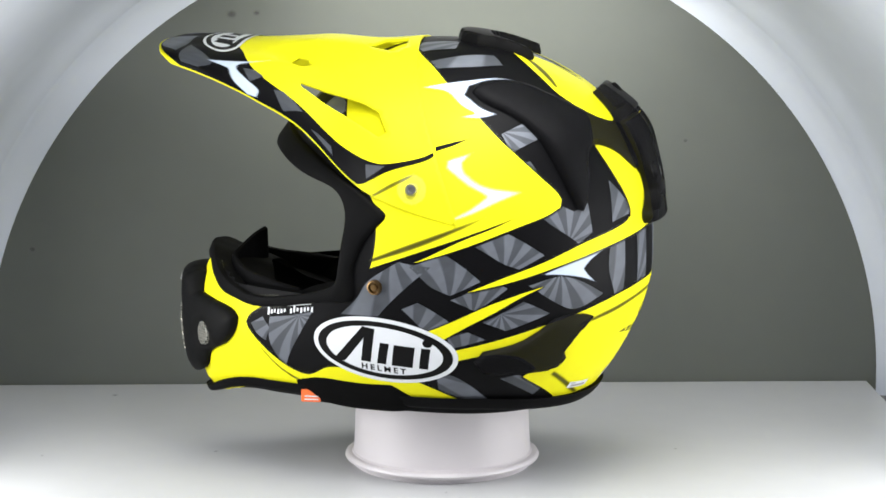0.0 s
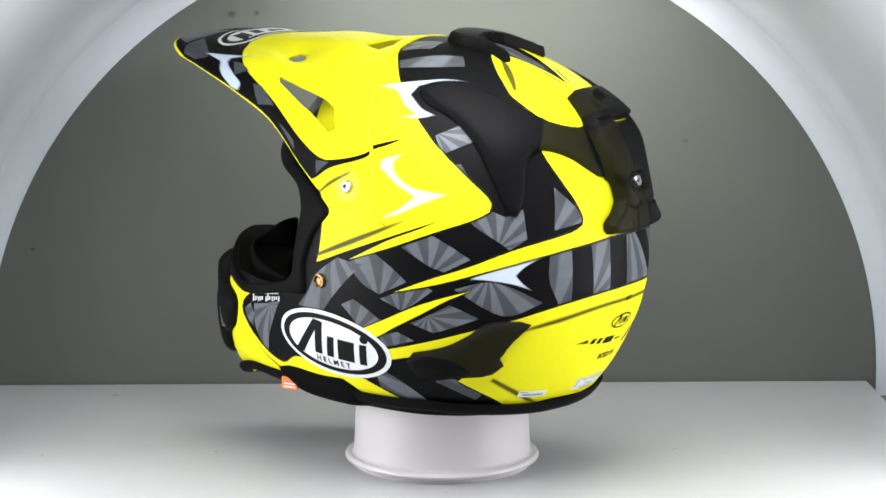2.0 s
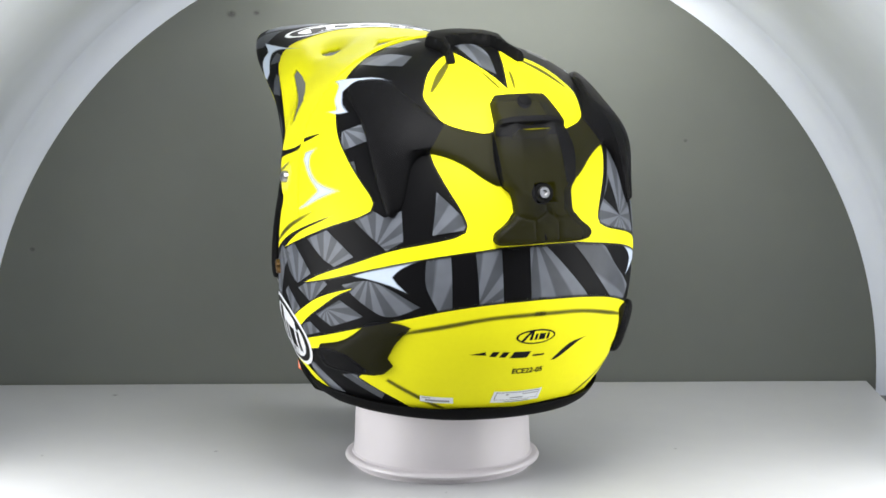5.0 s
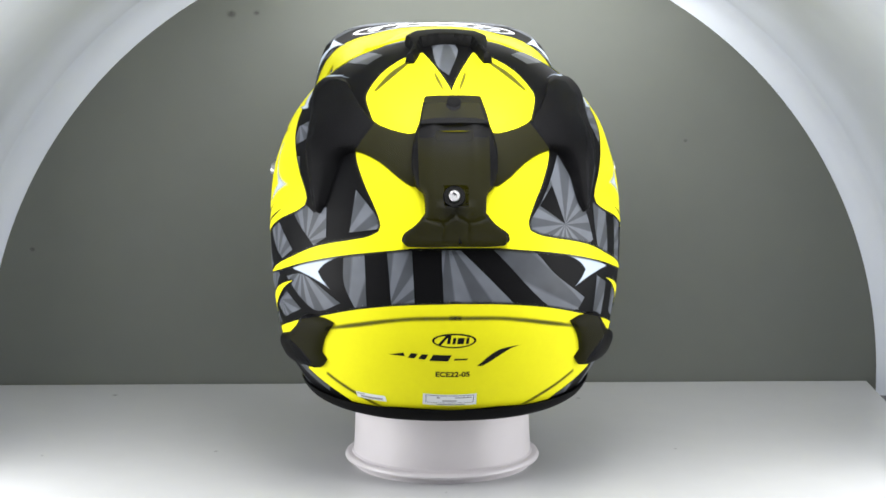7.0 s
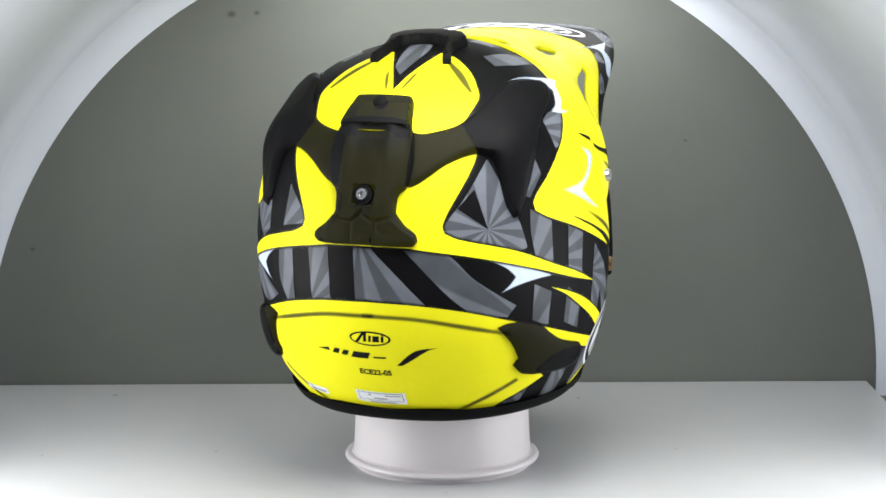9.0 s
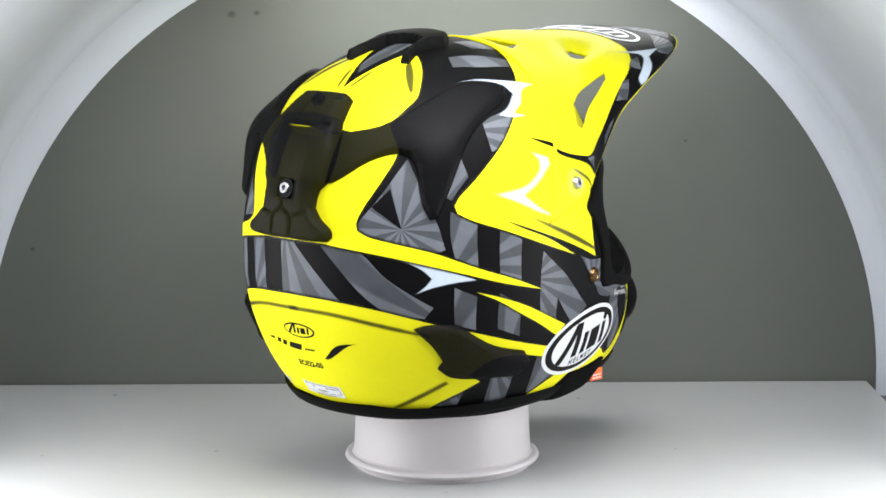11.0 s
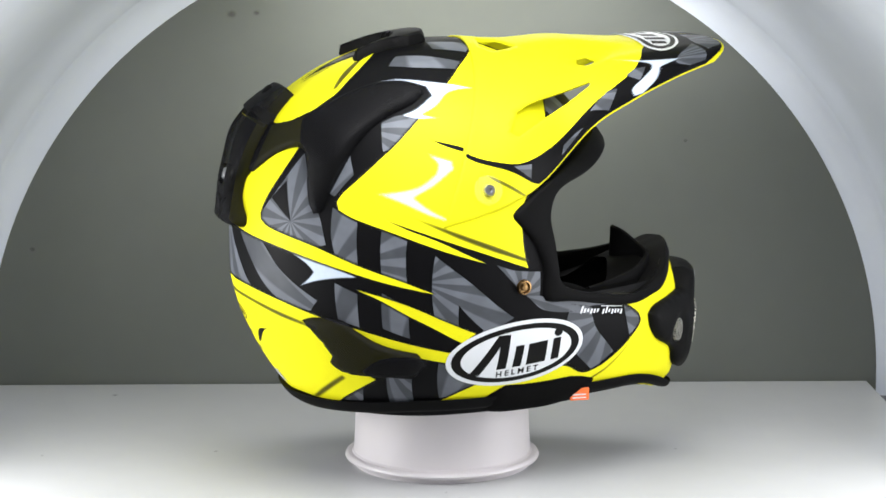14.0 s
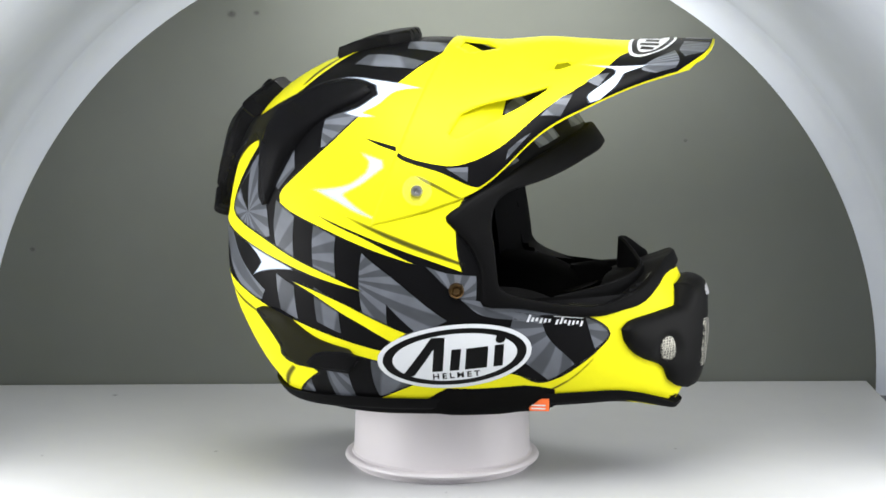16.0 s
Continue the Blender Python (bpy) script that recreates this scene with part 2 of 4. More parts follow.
def frame_of(front):
    p = -REAR if front else REAR
    e1 = Vector((-1, 0, 0)) if front else Vector((1, 0, 0))
    return p, e1, p.cross(e1)


def to_dir(u, v, front=False):
    """The way from the helmet's core, given in degrees from straight back (or straight ahead): u sideways, v up."""
    p, e1, e2 = frame_of(front)
    r = math.hypot(u, v)
    a = radians(r)
    s = math.sin(a) / r if r > 1e-9 else 0
    return p * math.cos(a) + (e1 * u + e2 * v) * s


def from_dir(d, front=False):
    p, e1, e2 = frame_of(front)
    d = d.normalized()
    a = math.degrees(math.acos(max(-1, min(1, d.dot(p)))))
    x, y = d.dot(e1), d.dot(e2)
    h = math.hypot(x, y)
    return (a * x / h, a * y / h) if h > 1e-9 else (0, 0)


def on_form(form, u, v, lift=0.0, front=False):
    """The place on a form seen from the core, and lifted off it; the chin's sides are drawn forward and down a little."""
    if front and v < 10:
        k = max(0, min(1, (10 - v) / 6))
        u -= math.copysign(4.2 * k * math.exp(-((abs(u) - 36) / 11) ** 2), u)
        v -= 1.2 * k * max(0, min(1, (abs(u) - 12) / 15))
    d = to_dir(u, v, front)
    hit, normal, _, _ = form.ray_cast(CORE + d * 0.45, -d, 0.42)
    while hit is None:
        # past the lower edge: draw back until the form is met
        u, v = u * 0.98, v * 0.98
        d = to_dir(u, v, front)
        hit, normal, _, _ = form.ray_cast(CORE + d * 0.45, -d, 0.42)
    if normal.dot(d) < 0:
        normal = -normal
    return hit + normal * lift, normal


# ---------------------------------------------------------------- peak
PEAK_TOP = [(0.012, 0.3172), (0.045, 0.3152), (0.078, 0.3176), (0.105, 0.3162), (0.14, 0.3147), (0.172, 0.3158), (0.1970, 0.3150)]
PEAK_LOW = [(0.1255, -0.030, 0.196), (0.1215, 0.012, 0.208), (0.106, 0.046, 0.2225), (0.0965, 0.083, 0.2570), (0.092, 0.114, 0.2750), (0.087, 0.147, 0.2900), (0.074, 0.1820, 0.3005)]
PEAK_FULL = [2.1, 2.0, 2.0, 2.15, 2.3, 2.6, 3.1]
_top, _low = smooth_line(PEAK_TOP, 12), smooth_line(PEAK_LOW, 12)
_full = smooth_line([(n,) for n in PEAK_FULL], 12)


def peak_form(s, a):
    """The peak's outer surface: s from 0 at the mount to 1 at the tip, a from -1 (helmet's left edge) over 0 (ridge) to 1."""
    k = min(max(s, 0), 1) * (len(_top) - 1)
    i = min(int(k), len(_top) - 2)
    f = k - i
    ty, tz = _top[i] * (1 - f) + _top[i + 1] * f
    ex, ey, ez = _low[i] * (1 - f) + _low[i + 1] * f
    n = _full[i][0] * (1 - f) + _full[i + 1][0] * f
    th = abs(a) * math.pi / 2
    c, sn = max(math.cos(th), 0) ** (2 / n), math.sin(th) ** (2 / n)
    p = Vector((math.copysign(ex * sn, a), ey + (ty - ey) * c, ez + (tz - ez) * c))
    # the raised centre ridge and the sunk flanks
    p.z -= 0.004 * math.exp(-((abs(a) - 0.30) / 0.10) ** 2) * min(1, s * 3) * (1 - s)
    # never inside the shell
    d = (p - CORE).normalized()
    hit = SHELL.ray_cast(CORE + d * 0.45, -d)[0]
    if hit is not None:
        gap = 0.0008 + 0.0014 * min(1, s * 4) - (p - CORE).length + (hit - CORE).length
        if gap > 0:
            p += d * gap
    return p


def peak_grid(ns=100, na=120):
    return [[peak_form(i / ns, -1 + 2 * j / na) for j in range(na + 1)] for i in range(ns + 1)]


PEAK_NET = peak_grid()


def peak_point(s, a):
    i, j = min(max(s, 0), 1) * 100, (min(max(a, -1), 1) + 1) * 60
    i0, j0 = min(int(i), 99), min(int(j), 119)
    f, g = i - i0, j - j0
    return (PEAK_NET[i0][j0] * (1 - f) + PEAK_NET[i0 + 1][j0] * f) * (1 - g) + (PEAK_NET[i0][j0 + 1] * (1 - f) + PEAK_NET[i0 + 1][j0 + 1] * f) * g


PEAK = tree(grid_bm(PEAK_NET))
# ---------------------------------------------------------------- painted panels


def dense(points, step, corner=42):
    """A closed outline, rounded where it bends gently and sharp at its corners."""
    pts = [np.array(p, float) for p in points]
    n = len(pts)
    sharp = []
    for i in range(n):
        a, b = pts[i] - pts[i - 1], pts[(i + 1) % n] - pts[i]
        t = math.degrees(abs(math.atan2(a[0] * b[1] - a[1] * b[0], a @ b)))
        sharp.append(t > corner)
    out = []
    for i in range(n):
        p1, p2 = pts[i], pts[(i + 1) % n]
        p0 = pts[i - 1] if not sharp[i] else p1 - (p2 - p1) * 0.5
        p3 = pts[(i + 2) % n] if not sharp[(i + 1) % n] else p2 + (p2 - p1) * 0.5
        k = max(1, int(np.linalg.norm(p2 - p1) / step))
        # tangents in proportion to the chord, so that short and long sides meet without loops
        h = np.linalg.norm(p2 - p1)
        t1 = (p2 - p0) / max(np.linalg.norm(p2 - p0), 1e-9) * h if not sharp[i] else (p2 - p1)
        t2 = (p3 - p1) / max(np.linalg.norm(p3 - p1), 1e-9) * h if not sharp[(i + 1) % n] else (p2 - p1)
        for j in range(k):
            t = j / k
            out.append((2 * t ** 3 - 3 * t * t + 1) * p1 + (t ** 3 - 2 * t * t + t) * t1 + (3 * t * t - 2 * t ** 3) * p2 + (t ** 3 - t * t) * t2)
    return out


def spans(qs, line):
    """For many points: inside a closed outline or not, and the distance to it."""
    q = np.asarray(qs, float).reshape(-1, 1, 2)
    a = np.array(line)[None]
    b = np.roll(a, -1, axis=1)
    ab, aq = b - a, q - a
    t = np.clip((aq * ab).sum(2) / np.maximum((ab * ab).sum(2), 1e-12), 0, 1)
    dist = np.sqrt(((aq - ab * t[..., None]) ** 2).sum(2).min(1))
    cross = (a[..., 1] > q[..., 1]) != (b[..., 1] > q[..., 1])
    dy = b[..., 1] - a[..., 1]
    x = (b[..., 0] - a[..., 0]) * (q[..., 1] - a[..., 1]) / np.where(np.abs(dy) < 1e-12, 1e-12, dy) + a[..., 0]
    return ((x > q[..., 0]) & cross).sum(1) % 2 == 1, dist


def fill(line, step, holes=(), margin=0.4):
    """Triangles over a closed outline: its points, the triangles, and each point's distance from the edge."""
    lo, hi = np.min(line, axis=0), np.max(line, axis=0)
    pts = [tuple(p) for p in line]
    faces = [list(range(len(pts)))]
    edges = []
    for h in holes:
        k = len(pts)
        pts += [tuple(p) for p in h]
        edges += [(k + i, k + (i + 1) % len(h)) for i in range(len(h))]
    gx, gy = np.arange(lo[0] + step * 0.37, hi[0], step), np.arange(lo[1] + step * 0.41, hi[1], step)
    net = np.array([(x + (0.5 * step if j % 2 else 0), y) for j, y in enumerate(gy) for x in gx])
    if len(net):
        ok, dist = spans(net, line)
        ok &= dist > step * margin
        for h in holes:
            ok &= spans(net, h)[1] > step * margin
        pts += [tuple(p) for p in net[ok]]
    vs, _, fs, _, _, _ = delaunay_2d_cdt([Vector(p) for p in pts], edges, faces, 1, 1e-5)
    if holes:
        mid = [sum((vs[i] for i in f), Vector((0, 0))) / len(f) for f in fs]
        gone = np.zeros(len(fs), bool)
        for h in holes:
            gone |= spans([(c.x, c.y) for c in mid], h)[0]
        fs = [f for f, g in zip(fs, gone) if not g]
    return vs, fs, spans([(v.x, v.y) for v in vs], line)[1]


def placer(mode, form=None):
    if mode == "peak":
        def place(u, v, lift):
            s, a = u / 100, v / 100
            p = peak_point(s, a)
            ds = peak_point(min(s + 0.01, 1), a) - peak_point(max(s - 0.01, 0), a)
            da = peak_point(s, min(a + 0.01, 1)) - peak_point(s, max(a - 0.01, -1))
            nrm = da.cross(ds).normalized()
            if nrm.dot(p - CORE) < 0:
                nrm = -nrm
            return p + nrm * lift
        return place
    return lambda u, v, lift: on_form(form or SHELL, u, v, lift, mode == "front")[0]


def lift_of(layer):
    return 0.00022 + 0.00012 * layer


def sheet(line, mode, layer, step=2.2, soft=0.0, burst=None, holes=(), flip=1):
    """A thin painted sheet over the form."""
    place = placer(mode)
    vs, tris, dist = fill(line, step, holes)
    soft = min(soft, 0.9 * float(np.max(dist)))
    bm = bmesh.new()
    fade = bm.verts.layers.float.new("fade")
    uvl = bm.loops.layers.uv.new("paint")
    made = []
    for v, d in zip(vs, dist):
        b = bm.verts.new(place(v.x, v.y, lift_of(layer)))
        b[fade] = min(1, d / soft) if soft else 1
        made.append(b)
    for f in tris:
        try:
            face = bm.faces.new([made[i] for i in f])
        except ValueError:
            continue
        mid = face.calc_center_median()
        if mode != "peak" and mid.y > 0.03 and inside(EYEPORT, mid.y, mid.z):
            bm.faces.remove(face)
            continue
        if burst:
            for loop, i in zip(face.loops, f):
                loop[uvl].uv = ((vs[i].x - burst[0]) * 1.0, vs[i].y - burst[1])
    return bm


def mirrored(points, mode):
    return [(p[0], -p[1]) for p in points] if mode == "peak" else [(-p[0], p[1]) for p in points]


def ribbon(line, mode, layer, wide):
    """Overspray just outside an outline."""
    place = placer(mode)
    a = np.array(line)
    area = float((a[:, 0] * np.roll(a[:, 1], -1) - np.roll(a[:, 0], -1) * a[:, 1]).sum())
    t = np.roll(a, -1, axis=0) - np.roll(a, 1, axis=0)
    nrm = np.stack([t[:, 1], -t[:, 0]], 1) / np.maximum(np.linalg.norm(t, axis=1), 1e-9)[:, None] * (1 if area > 0 else -1)
    bm = bmesh.new()
    fade = bm.verts.layers.float.new("fade")
    rows = []
    for w, f in ((-0.25, 1.0), (0.35, 0.9), (1.0, 0.0)):
        row = []
        for p, q in zip(a, nrm):
            v = bm.verts.new(place(*(p + q * wide * w), lift_of(layer)))
            v[fade] = f
            row.append(v)
        rows.append(row)
    n = len(a)
    for r0, r1 in zip(rows, rows[1:]):
        for i in range(n):
            bm.faces.new((r0[i], r0[(i + 1) % n], r1[(i + 1) % n], r1[i]))
    return bm


def paint(name, mat, layer, mode, mirror, soft, burst, points, halo=0.0):
    """A painted panel of the helmet, and its mirror image where the other side has it too."""
    for side in ((1, -1) if mirror else (1,)):
        pts = points if side > 0 else mirrored(points, mode)
        line = dense(pts, 1.3)
        if soft:
            bm = sheet(line, mode, layer, max(0.4, soft * 0.3), soft, burst)
        else:
            bm = sheet(line, mode, layer + (0.15 if side < 0 else 0), 2.2, 0, burst)
        ob = part(name, bm, mat, PEAK_OB if mode == "peak" else SHELL_OB)
        if halo:
            part("airbrush_edge", ribbon(line, mode, layer - 0.5, halo), SHADE, SHELL_OB)
    return ob


def trim_bm(z0, z1, g0, g1):
    """A rubber bead round the shell's lower edge."""
    rows = []
    prof = [(g0, z1), (g1 * 0.8, z1 + 0.0005), (g1, z1 - 0.002), (g1, (z0 + z1) / 2), (g1 * 0.85, z0 + 0.002), (g1 * 0.3, z0), (-0.006, z0), (-0.008, z1)]
    for g, z in prof:
        ring = shell_ring(max(z + 0.0035, Z0), g)
        rows.append([(x, y, z + dip(y, Z0) + 0.0018 * max(0, min(1, (y + 0.10) / 0.06))) for x, y, _ in ring])
    return grid_bm(rows, closed_u=True, closed_v=True)


SHELL_OB = part("shell", shell_bm(), BLACK, helmet)
HOLES = [dense(h, 1.0, 30) for h in ([(45.9, 28), (48.4, 32.1), (47.9, 38), (44.3, 39.2), (40.5, 33.6), (41.6, 28.6)], [(45.3, 59.7), (44.9, 63.3), (27.9, 66.3), (17, 71.3), (14, 68.7), (15.4, 59.4), (21.9, 56.4), (36.6, 57)], [(12.6, 7.5), (18.3, 16.9), (9.8, 22), (5.5, 17.7), (5.8, 7.1)])]
HOLES += [dense(mirrored(h, "peak"), 1.0, 30) for h in ([(45.9, 28), (48.4, 32.1), (47.9, 38), (44.3, 39.2), (40.5, 33.6), (41.6, 28.6)], [(45.3, 59.7), (44.9, 63.3), (27.9, 66.3), (17, 71.3), (14, 68.7), (15.4, 59.4), (21.9, 56.4), (36.6, 57)], [(12.6, 7.5), (18.3, 16.9), (9.8, 22), (5.5, 17.7), (5.8, 7.1)])]
SCOOP = [(sum(p[0] for p in h) / len(h), sum(p[1] for p in h) / len(h)) for h in (HOLES[0], HOLES[3])]
PEAK_LINE = dense([(0, -100), (50, -100), (100, -100), (100, -50), (100, 0), (100, 50), (100, 100), (50, 100), (0, 100), (0, 50), (0, 0), (0, -50)], 1.6, 60)


def peak_bm():
    place = placer("peak")
    vs, tris, _ = fill(PEAK_LINE, 1.8, HOLES)
    bm = bmesh.new()
    # the small vents sit in shallow scoops
    sunk = [0.0070 * max(math.exp(-((v.x - s) / 9) ** 2 - ((v.y - a) / 11) ** 2) for s, a in SCOOP) for v in vs]
    made = [bm.verts.new(place(v.x, v.y, -d)) for v, d in zip(vs, sunk)]
    for f in tris:
        try:
            bm.faces.new([made[i] for i in f])
        except ValueError:
            pass
    return bm


PEAK_OB = part("peak", peak_bm(), YELLOW, helmet, "long yellow peak with cut-out vents")
thick = PEAK_OB.modifiers.new("thickness", "SOLIDIFY")
thick.thickness, thick.offset = 0.0022, -1

paint("yellow_side_panel", YELLOW, 3, "rear", True, 0, None, [(9.9, 83.4), (29.8, 72.8), (41.2, 62), (47.5, 53.1), (53.4, 38.2), (54.8, 25.5), (53.3, 16), (50.7, 7.7), (47.6, 0.6), (47, -1.9), (48.2, -4.1), (52.8, -5.2), (64.8, -5.9), (81.5, -7.3), (96.2, -7.9), (80.9, -4.2), (69.5, -3.2), (62.1, -2.2), (80.6, -2.7), (97.2, -3.3), (111.5, -4.4), (104.5, 16.5), (99.5, 29.4), (92.2, 50.3), (68.1, 79.4), (26.6, 100.5)], 1.0)
paint("yellow_rear_panel", YELLOW, 3, "rear", True, 0, None, [(-0.5, 24.6), (0.8, 29.7), (3.5, 37.2), (8.7, 50.1), (13.8, 47.9), (20.9, 40), (25, 31.4), (25.7, 27.6), (22.5, 17.1), (28, 9.8), (27.4, 5.8), (25.1, -1.1), (21.9, -8.5), (20.6, -12.9), (21.3, -14.7), (25.1, -16), (43.3, -17.8), (56.5, -20.6), (70.1, -23.3), (79.9, -26.3), (66.6, -25.1), (50.1, -22.8), (33.2, -20.9), (12.5, -19.5), (12.2, -19.4), (-0.8, -19.4)], 1.0)
paint("yellow_stripe", YELLOW, 3, "rear", True, 0, None, [(56.5, -28.8), (64.8, -30.4), (73.7, -33.3), (82.7, -38.4), (90.6, -43.8), (85.2, -47.9), (78.4, -41.3), (71.3, -36.4), (63.6, -31.6)], 1.0)
paint("yellow_rear_panel", YELLOW, 3, "rear", True, 0, None, [(-0.8, -34.1), (14, -34.6), (28, -36.3), (41.9, -39.4), (54.8, -42.6), (70.6, -47.9), (85.5, -53.9), (83.7, -59.2), (69.2, -52.6), (58.8, -52.8), (50.3, -57.3), (53.3, -60.4), (47.8, -62.8), (35.3, -68.4), (33, -70.1), (17.6, -67.8), (0, -68.1)], 1.0)
paint("yellow_chin_panel", YELLOW, 3, "front", True, 0, None, [(-54.5, -60.9), (-55.9, -50.6), (-54.8, -41.3), (-48.9, -32.5), (-43.1, -25.4), (-37.5, -24), (-34.3, -19.9), (-31.3, -14.4), (-28.3, -9.4), (-26.4, -6.5), (-26, -4.9), (-27.4, -3.7), (-30.2, -2.8), (-34.4, -2.4), (-39.6, -3.9), (-38.9, -1), (-26.3, 1.6), (-17, 4.6), (-13, 8.6), (0, 9.8), (0, -17.8), (-16.6, -20.5), (-31, -28), (-45.3, -46.2)], 1.0)
paint("grey_ray_panel", GREY, 1, "front", False, 0, (0, 44), [(-16, 52), (12, 52), (16, 66), (-10, 68)])
paint("grey_ray_panel", GREY, 1, "front", True, 0, (-26, 40), [(-26, 50), (-38, 47), (-46, 62), (-32, 67)])
paint("grey_ray_panel", GREY, 1, "front", True, 0, (-46, 30), [(-48, 43), (-55, 39.5), (-66, 52), (-58, 57)])
paint("grey_ray_panel", GREY, 1, "rear", False, 0, (33.4, -12.3), [(31, 8.3), (26.2, -3.9), (20, -14), (21.1, -15.7), (32.9, -16.7), (43.6, -17.5), (46.4, -16.2), (43.3, -9), (36.9, 0.5)])
paint("black_wedge", BLACK, 2, "rear", False, 0, None, [(24.3, -7.5), (28.5, -1.3), (33.5, -12.2)])
paint("grey_ray_panel", GREY, 1, "rear", False, 0, (46.8, -26.8), [(46.2, -4), (54.7, -6.2), (56.8, -20.7), (49.4, -18.4), (47.5, -12.4)])
paint("grey_ray_panel", GREY, 1, "rear", False, 0, (42, -52.2), [(49.6, -27.8), (56.5, -30.3), (55.4, -41.7), (49.1, -40)])
paint("grey_ray_panel", GREY, 1, "rear", False, 0, (41.5, -6.9), [(43.4, 0), (43.5, 8.5), (44.6, 13.9), (48.7, 8.4), (45.8, -0.5)])
paint("grey_ray_panel", GREY, 1, "rear", False, 0, (43.5, 22.8), [(46.6, 27.6), (49, 33.2), (54.1, 35.8), (55.6, 24.1), (52.8, 19.3)])
paint("grey_ray_panel", GREY, 1, "rear", False, 0, (56.5, -19.6), [(62.2, -6.1), (70.3, -7.4), (71.8, -24.3), (64, -22.2)])
paint("grey_ray_panel", GREY, 1, "rear", False, 0, (63, -55.6), [(64, -28.7), (71.8, -33), (69.8, -45.1), (62.5, -41.6)])
paint("grey_ray_panel", GREY, 1, "rear", False, 0, (59.7, -55.1), [(57.1, -59.7), (64.3, -61.1), (58.6, -71.7), (51.7, -70.1)])
paint("grey_ray_panel", GREY, 1, "rear", False, 0, (40.5, -56), [(43, -61.9), (48, -62.4), (43.4, -68.8), (35.3, -68.4)])
paint("grey_ray_panel", GREY, 1, "rear", False, 0, (76.3, -22.3), [(79.6, -10.1), (92.6, -19.9), (105.4, -36.1), (96.3, -43.3), (85.6, -46.7), (79.1, -39.8)])
paint("grey_ray_panel", GREY, 1, "rear", False, 0, (61, -80.3), [(75.1, -55.4), (78.9, -56.3), (79.4, -69.3), (71.6, -73), (66.7, -72.1)])
paint("black_wedge", BLACK, 2, "rear", False, 0, None, [(87.5, -30.3), (93.5, -42.3), (90.4, -47.2), (84.9, -46.6)])
paint("grey_ray_panel", GREY, 1, "front", False, 0, (-66.7, -12.2), [(-79.5, -4.7), (-73.2, -4.3), (-63.6, -1.3), (-60.8, -9.8), (-53.3, -7.8), (-39.6, -3.8), (-44.6, -6.4), (-47.9, -9.8), (-57.4, -13.7), (-63.2, -12.3), (-71.6, -9.1)])
paint("grey_ray_panel", GREY, 1, "front", False, 0, (-40.1, -6.9), [(-50, -8.1), (-44.6, -6.4), (-41.2, -11.6), (-33.1, -14.9), (-36, -21.9), (-43.3, -20.5), (-48.7, -18.1)])
paint("grey_ray_panel", GREY, 1, "front", False, 0, (-37.6, -5.9), [(-35, -2.8), (-30.2, -3), (-26.9, -4.1), (-26.4, -5.9), (-29.6, -9.4), (-32.7, -6.3)])
paint("grey_ray_panel", GREY, 1, "rear", False, 0, (-32.8, -45.4), [(-32.4, -19.3), (-25.7, -19.5), (-25.4, -35.4), (-29.4, -36), (-32.9, -28.5)])
paint("grey_ray_panel", GREY, 1, "rear", False, 0, (-19, -36), [(-18.9, -19.6), (-11.8, -19.8), (-11.2, -34.6), (-17.8, -35.2)])
paint("grey_ray_panel", GREY, 1, "rear", False, 0, (-2.3, -17.3), [(-3.8, -19.9), (1.2, -19.9), (16.6, -34.5), (-3.2, -34.7)])
paint("grey_ray_panel", GREY, 1, "rear", False, 0, (48.2, -40.7), [(10.3, -19.9), (21.1, -19.8), (30.4, -27.1), (43.3, -34.5), (40.4, -38.1), (29, -36.4)])
paint("grey_ray_panel", GREY, 1, "rear", False, 0, (-48, -16.3), [(-64.1, 16.3), (-51, 13.9), (-50.2, -1.7), (-44, -7.1), (-38.6, -6), (-39, -15.2), (-44.4, -17.5), (-54.5, -5.5)])
paint("grey_ray_panel", GREY, 1, "rear", False, 0, (-52.6, 27.4), [(-53.1, 26.5), (-45.2, 25.7), (-44.2, 18.9), (-54.9, 19.3)])
paint("grey_ray_panel", GREY, 1, "rear", False, 0, (-33.8, -17.7), [(-28, -2.2), (-20.2, -12.2), (-21.6, -13.9), (-30.5, -14.4)])
paint("grey_ray_panel", GREY, 1, "rear", False, 0, (-69.2, -21.7), [(-76.5, -8.1), (-65.9, -7), (-55.9, -18.2), (-64, -21), (-69, -17.4)])
paint("grey_ray_panel", GREY, 1, "rear", False, 0, (-85.5, -30.1), [(-98.2, -9.4), (-86.5, -7.2), (-76, -22.8), (-85.3, -26.8), (-91.7, -21.3)])
paint("grey_ray_panel", GREY, 1, "rear", False, 0, (-77.4, -36.7), [(-85, -28.9), (-71.9, -23.4), (-67.5, -27.3), (-76.7, -34.8)])
paint("grey_ray_panel", GREY, 1, "rear", False, 0, (-68.5, -36.8), [(-73.7, -39.5), (-62.1, -33), (-52.9, -38.4), (-65.7, -43.2)])
paint("grey_ray_panel", GREY, 1, "rear", False, 0, (-50.9, -24.8), [(-61.1, -27.5), (-50.1, -26.7), (-34.4, -34.9), (-44.2, -38.1), (-52.1, -34.7)])
paint("grey_ray_panel", GREY, 1, "rear", False, 0, (-94.3, -48.1), [(-100.4, -31.6), (-95.5, -28.6), (-83.5, -39.1), (-90.3, -44.3)])
paint("grey_ray_panel", GREY, 1, "rear", False, 0, (-74.6, -55.8), [(-83.2, -45.5), (-77.2, -43.3), (-71.1, -46.4), (-80.1, -50.3)])
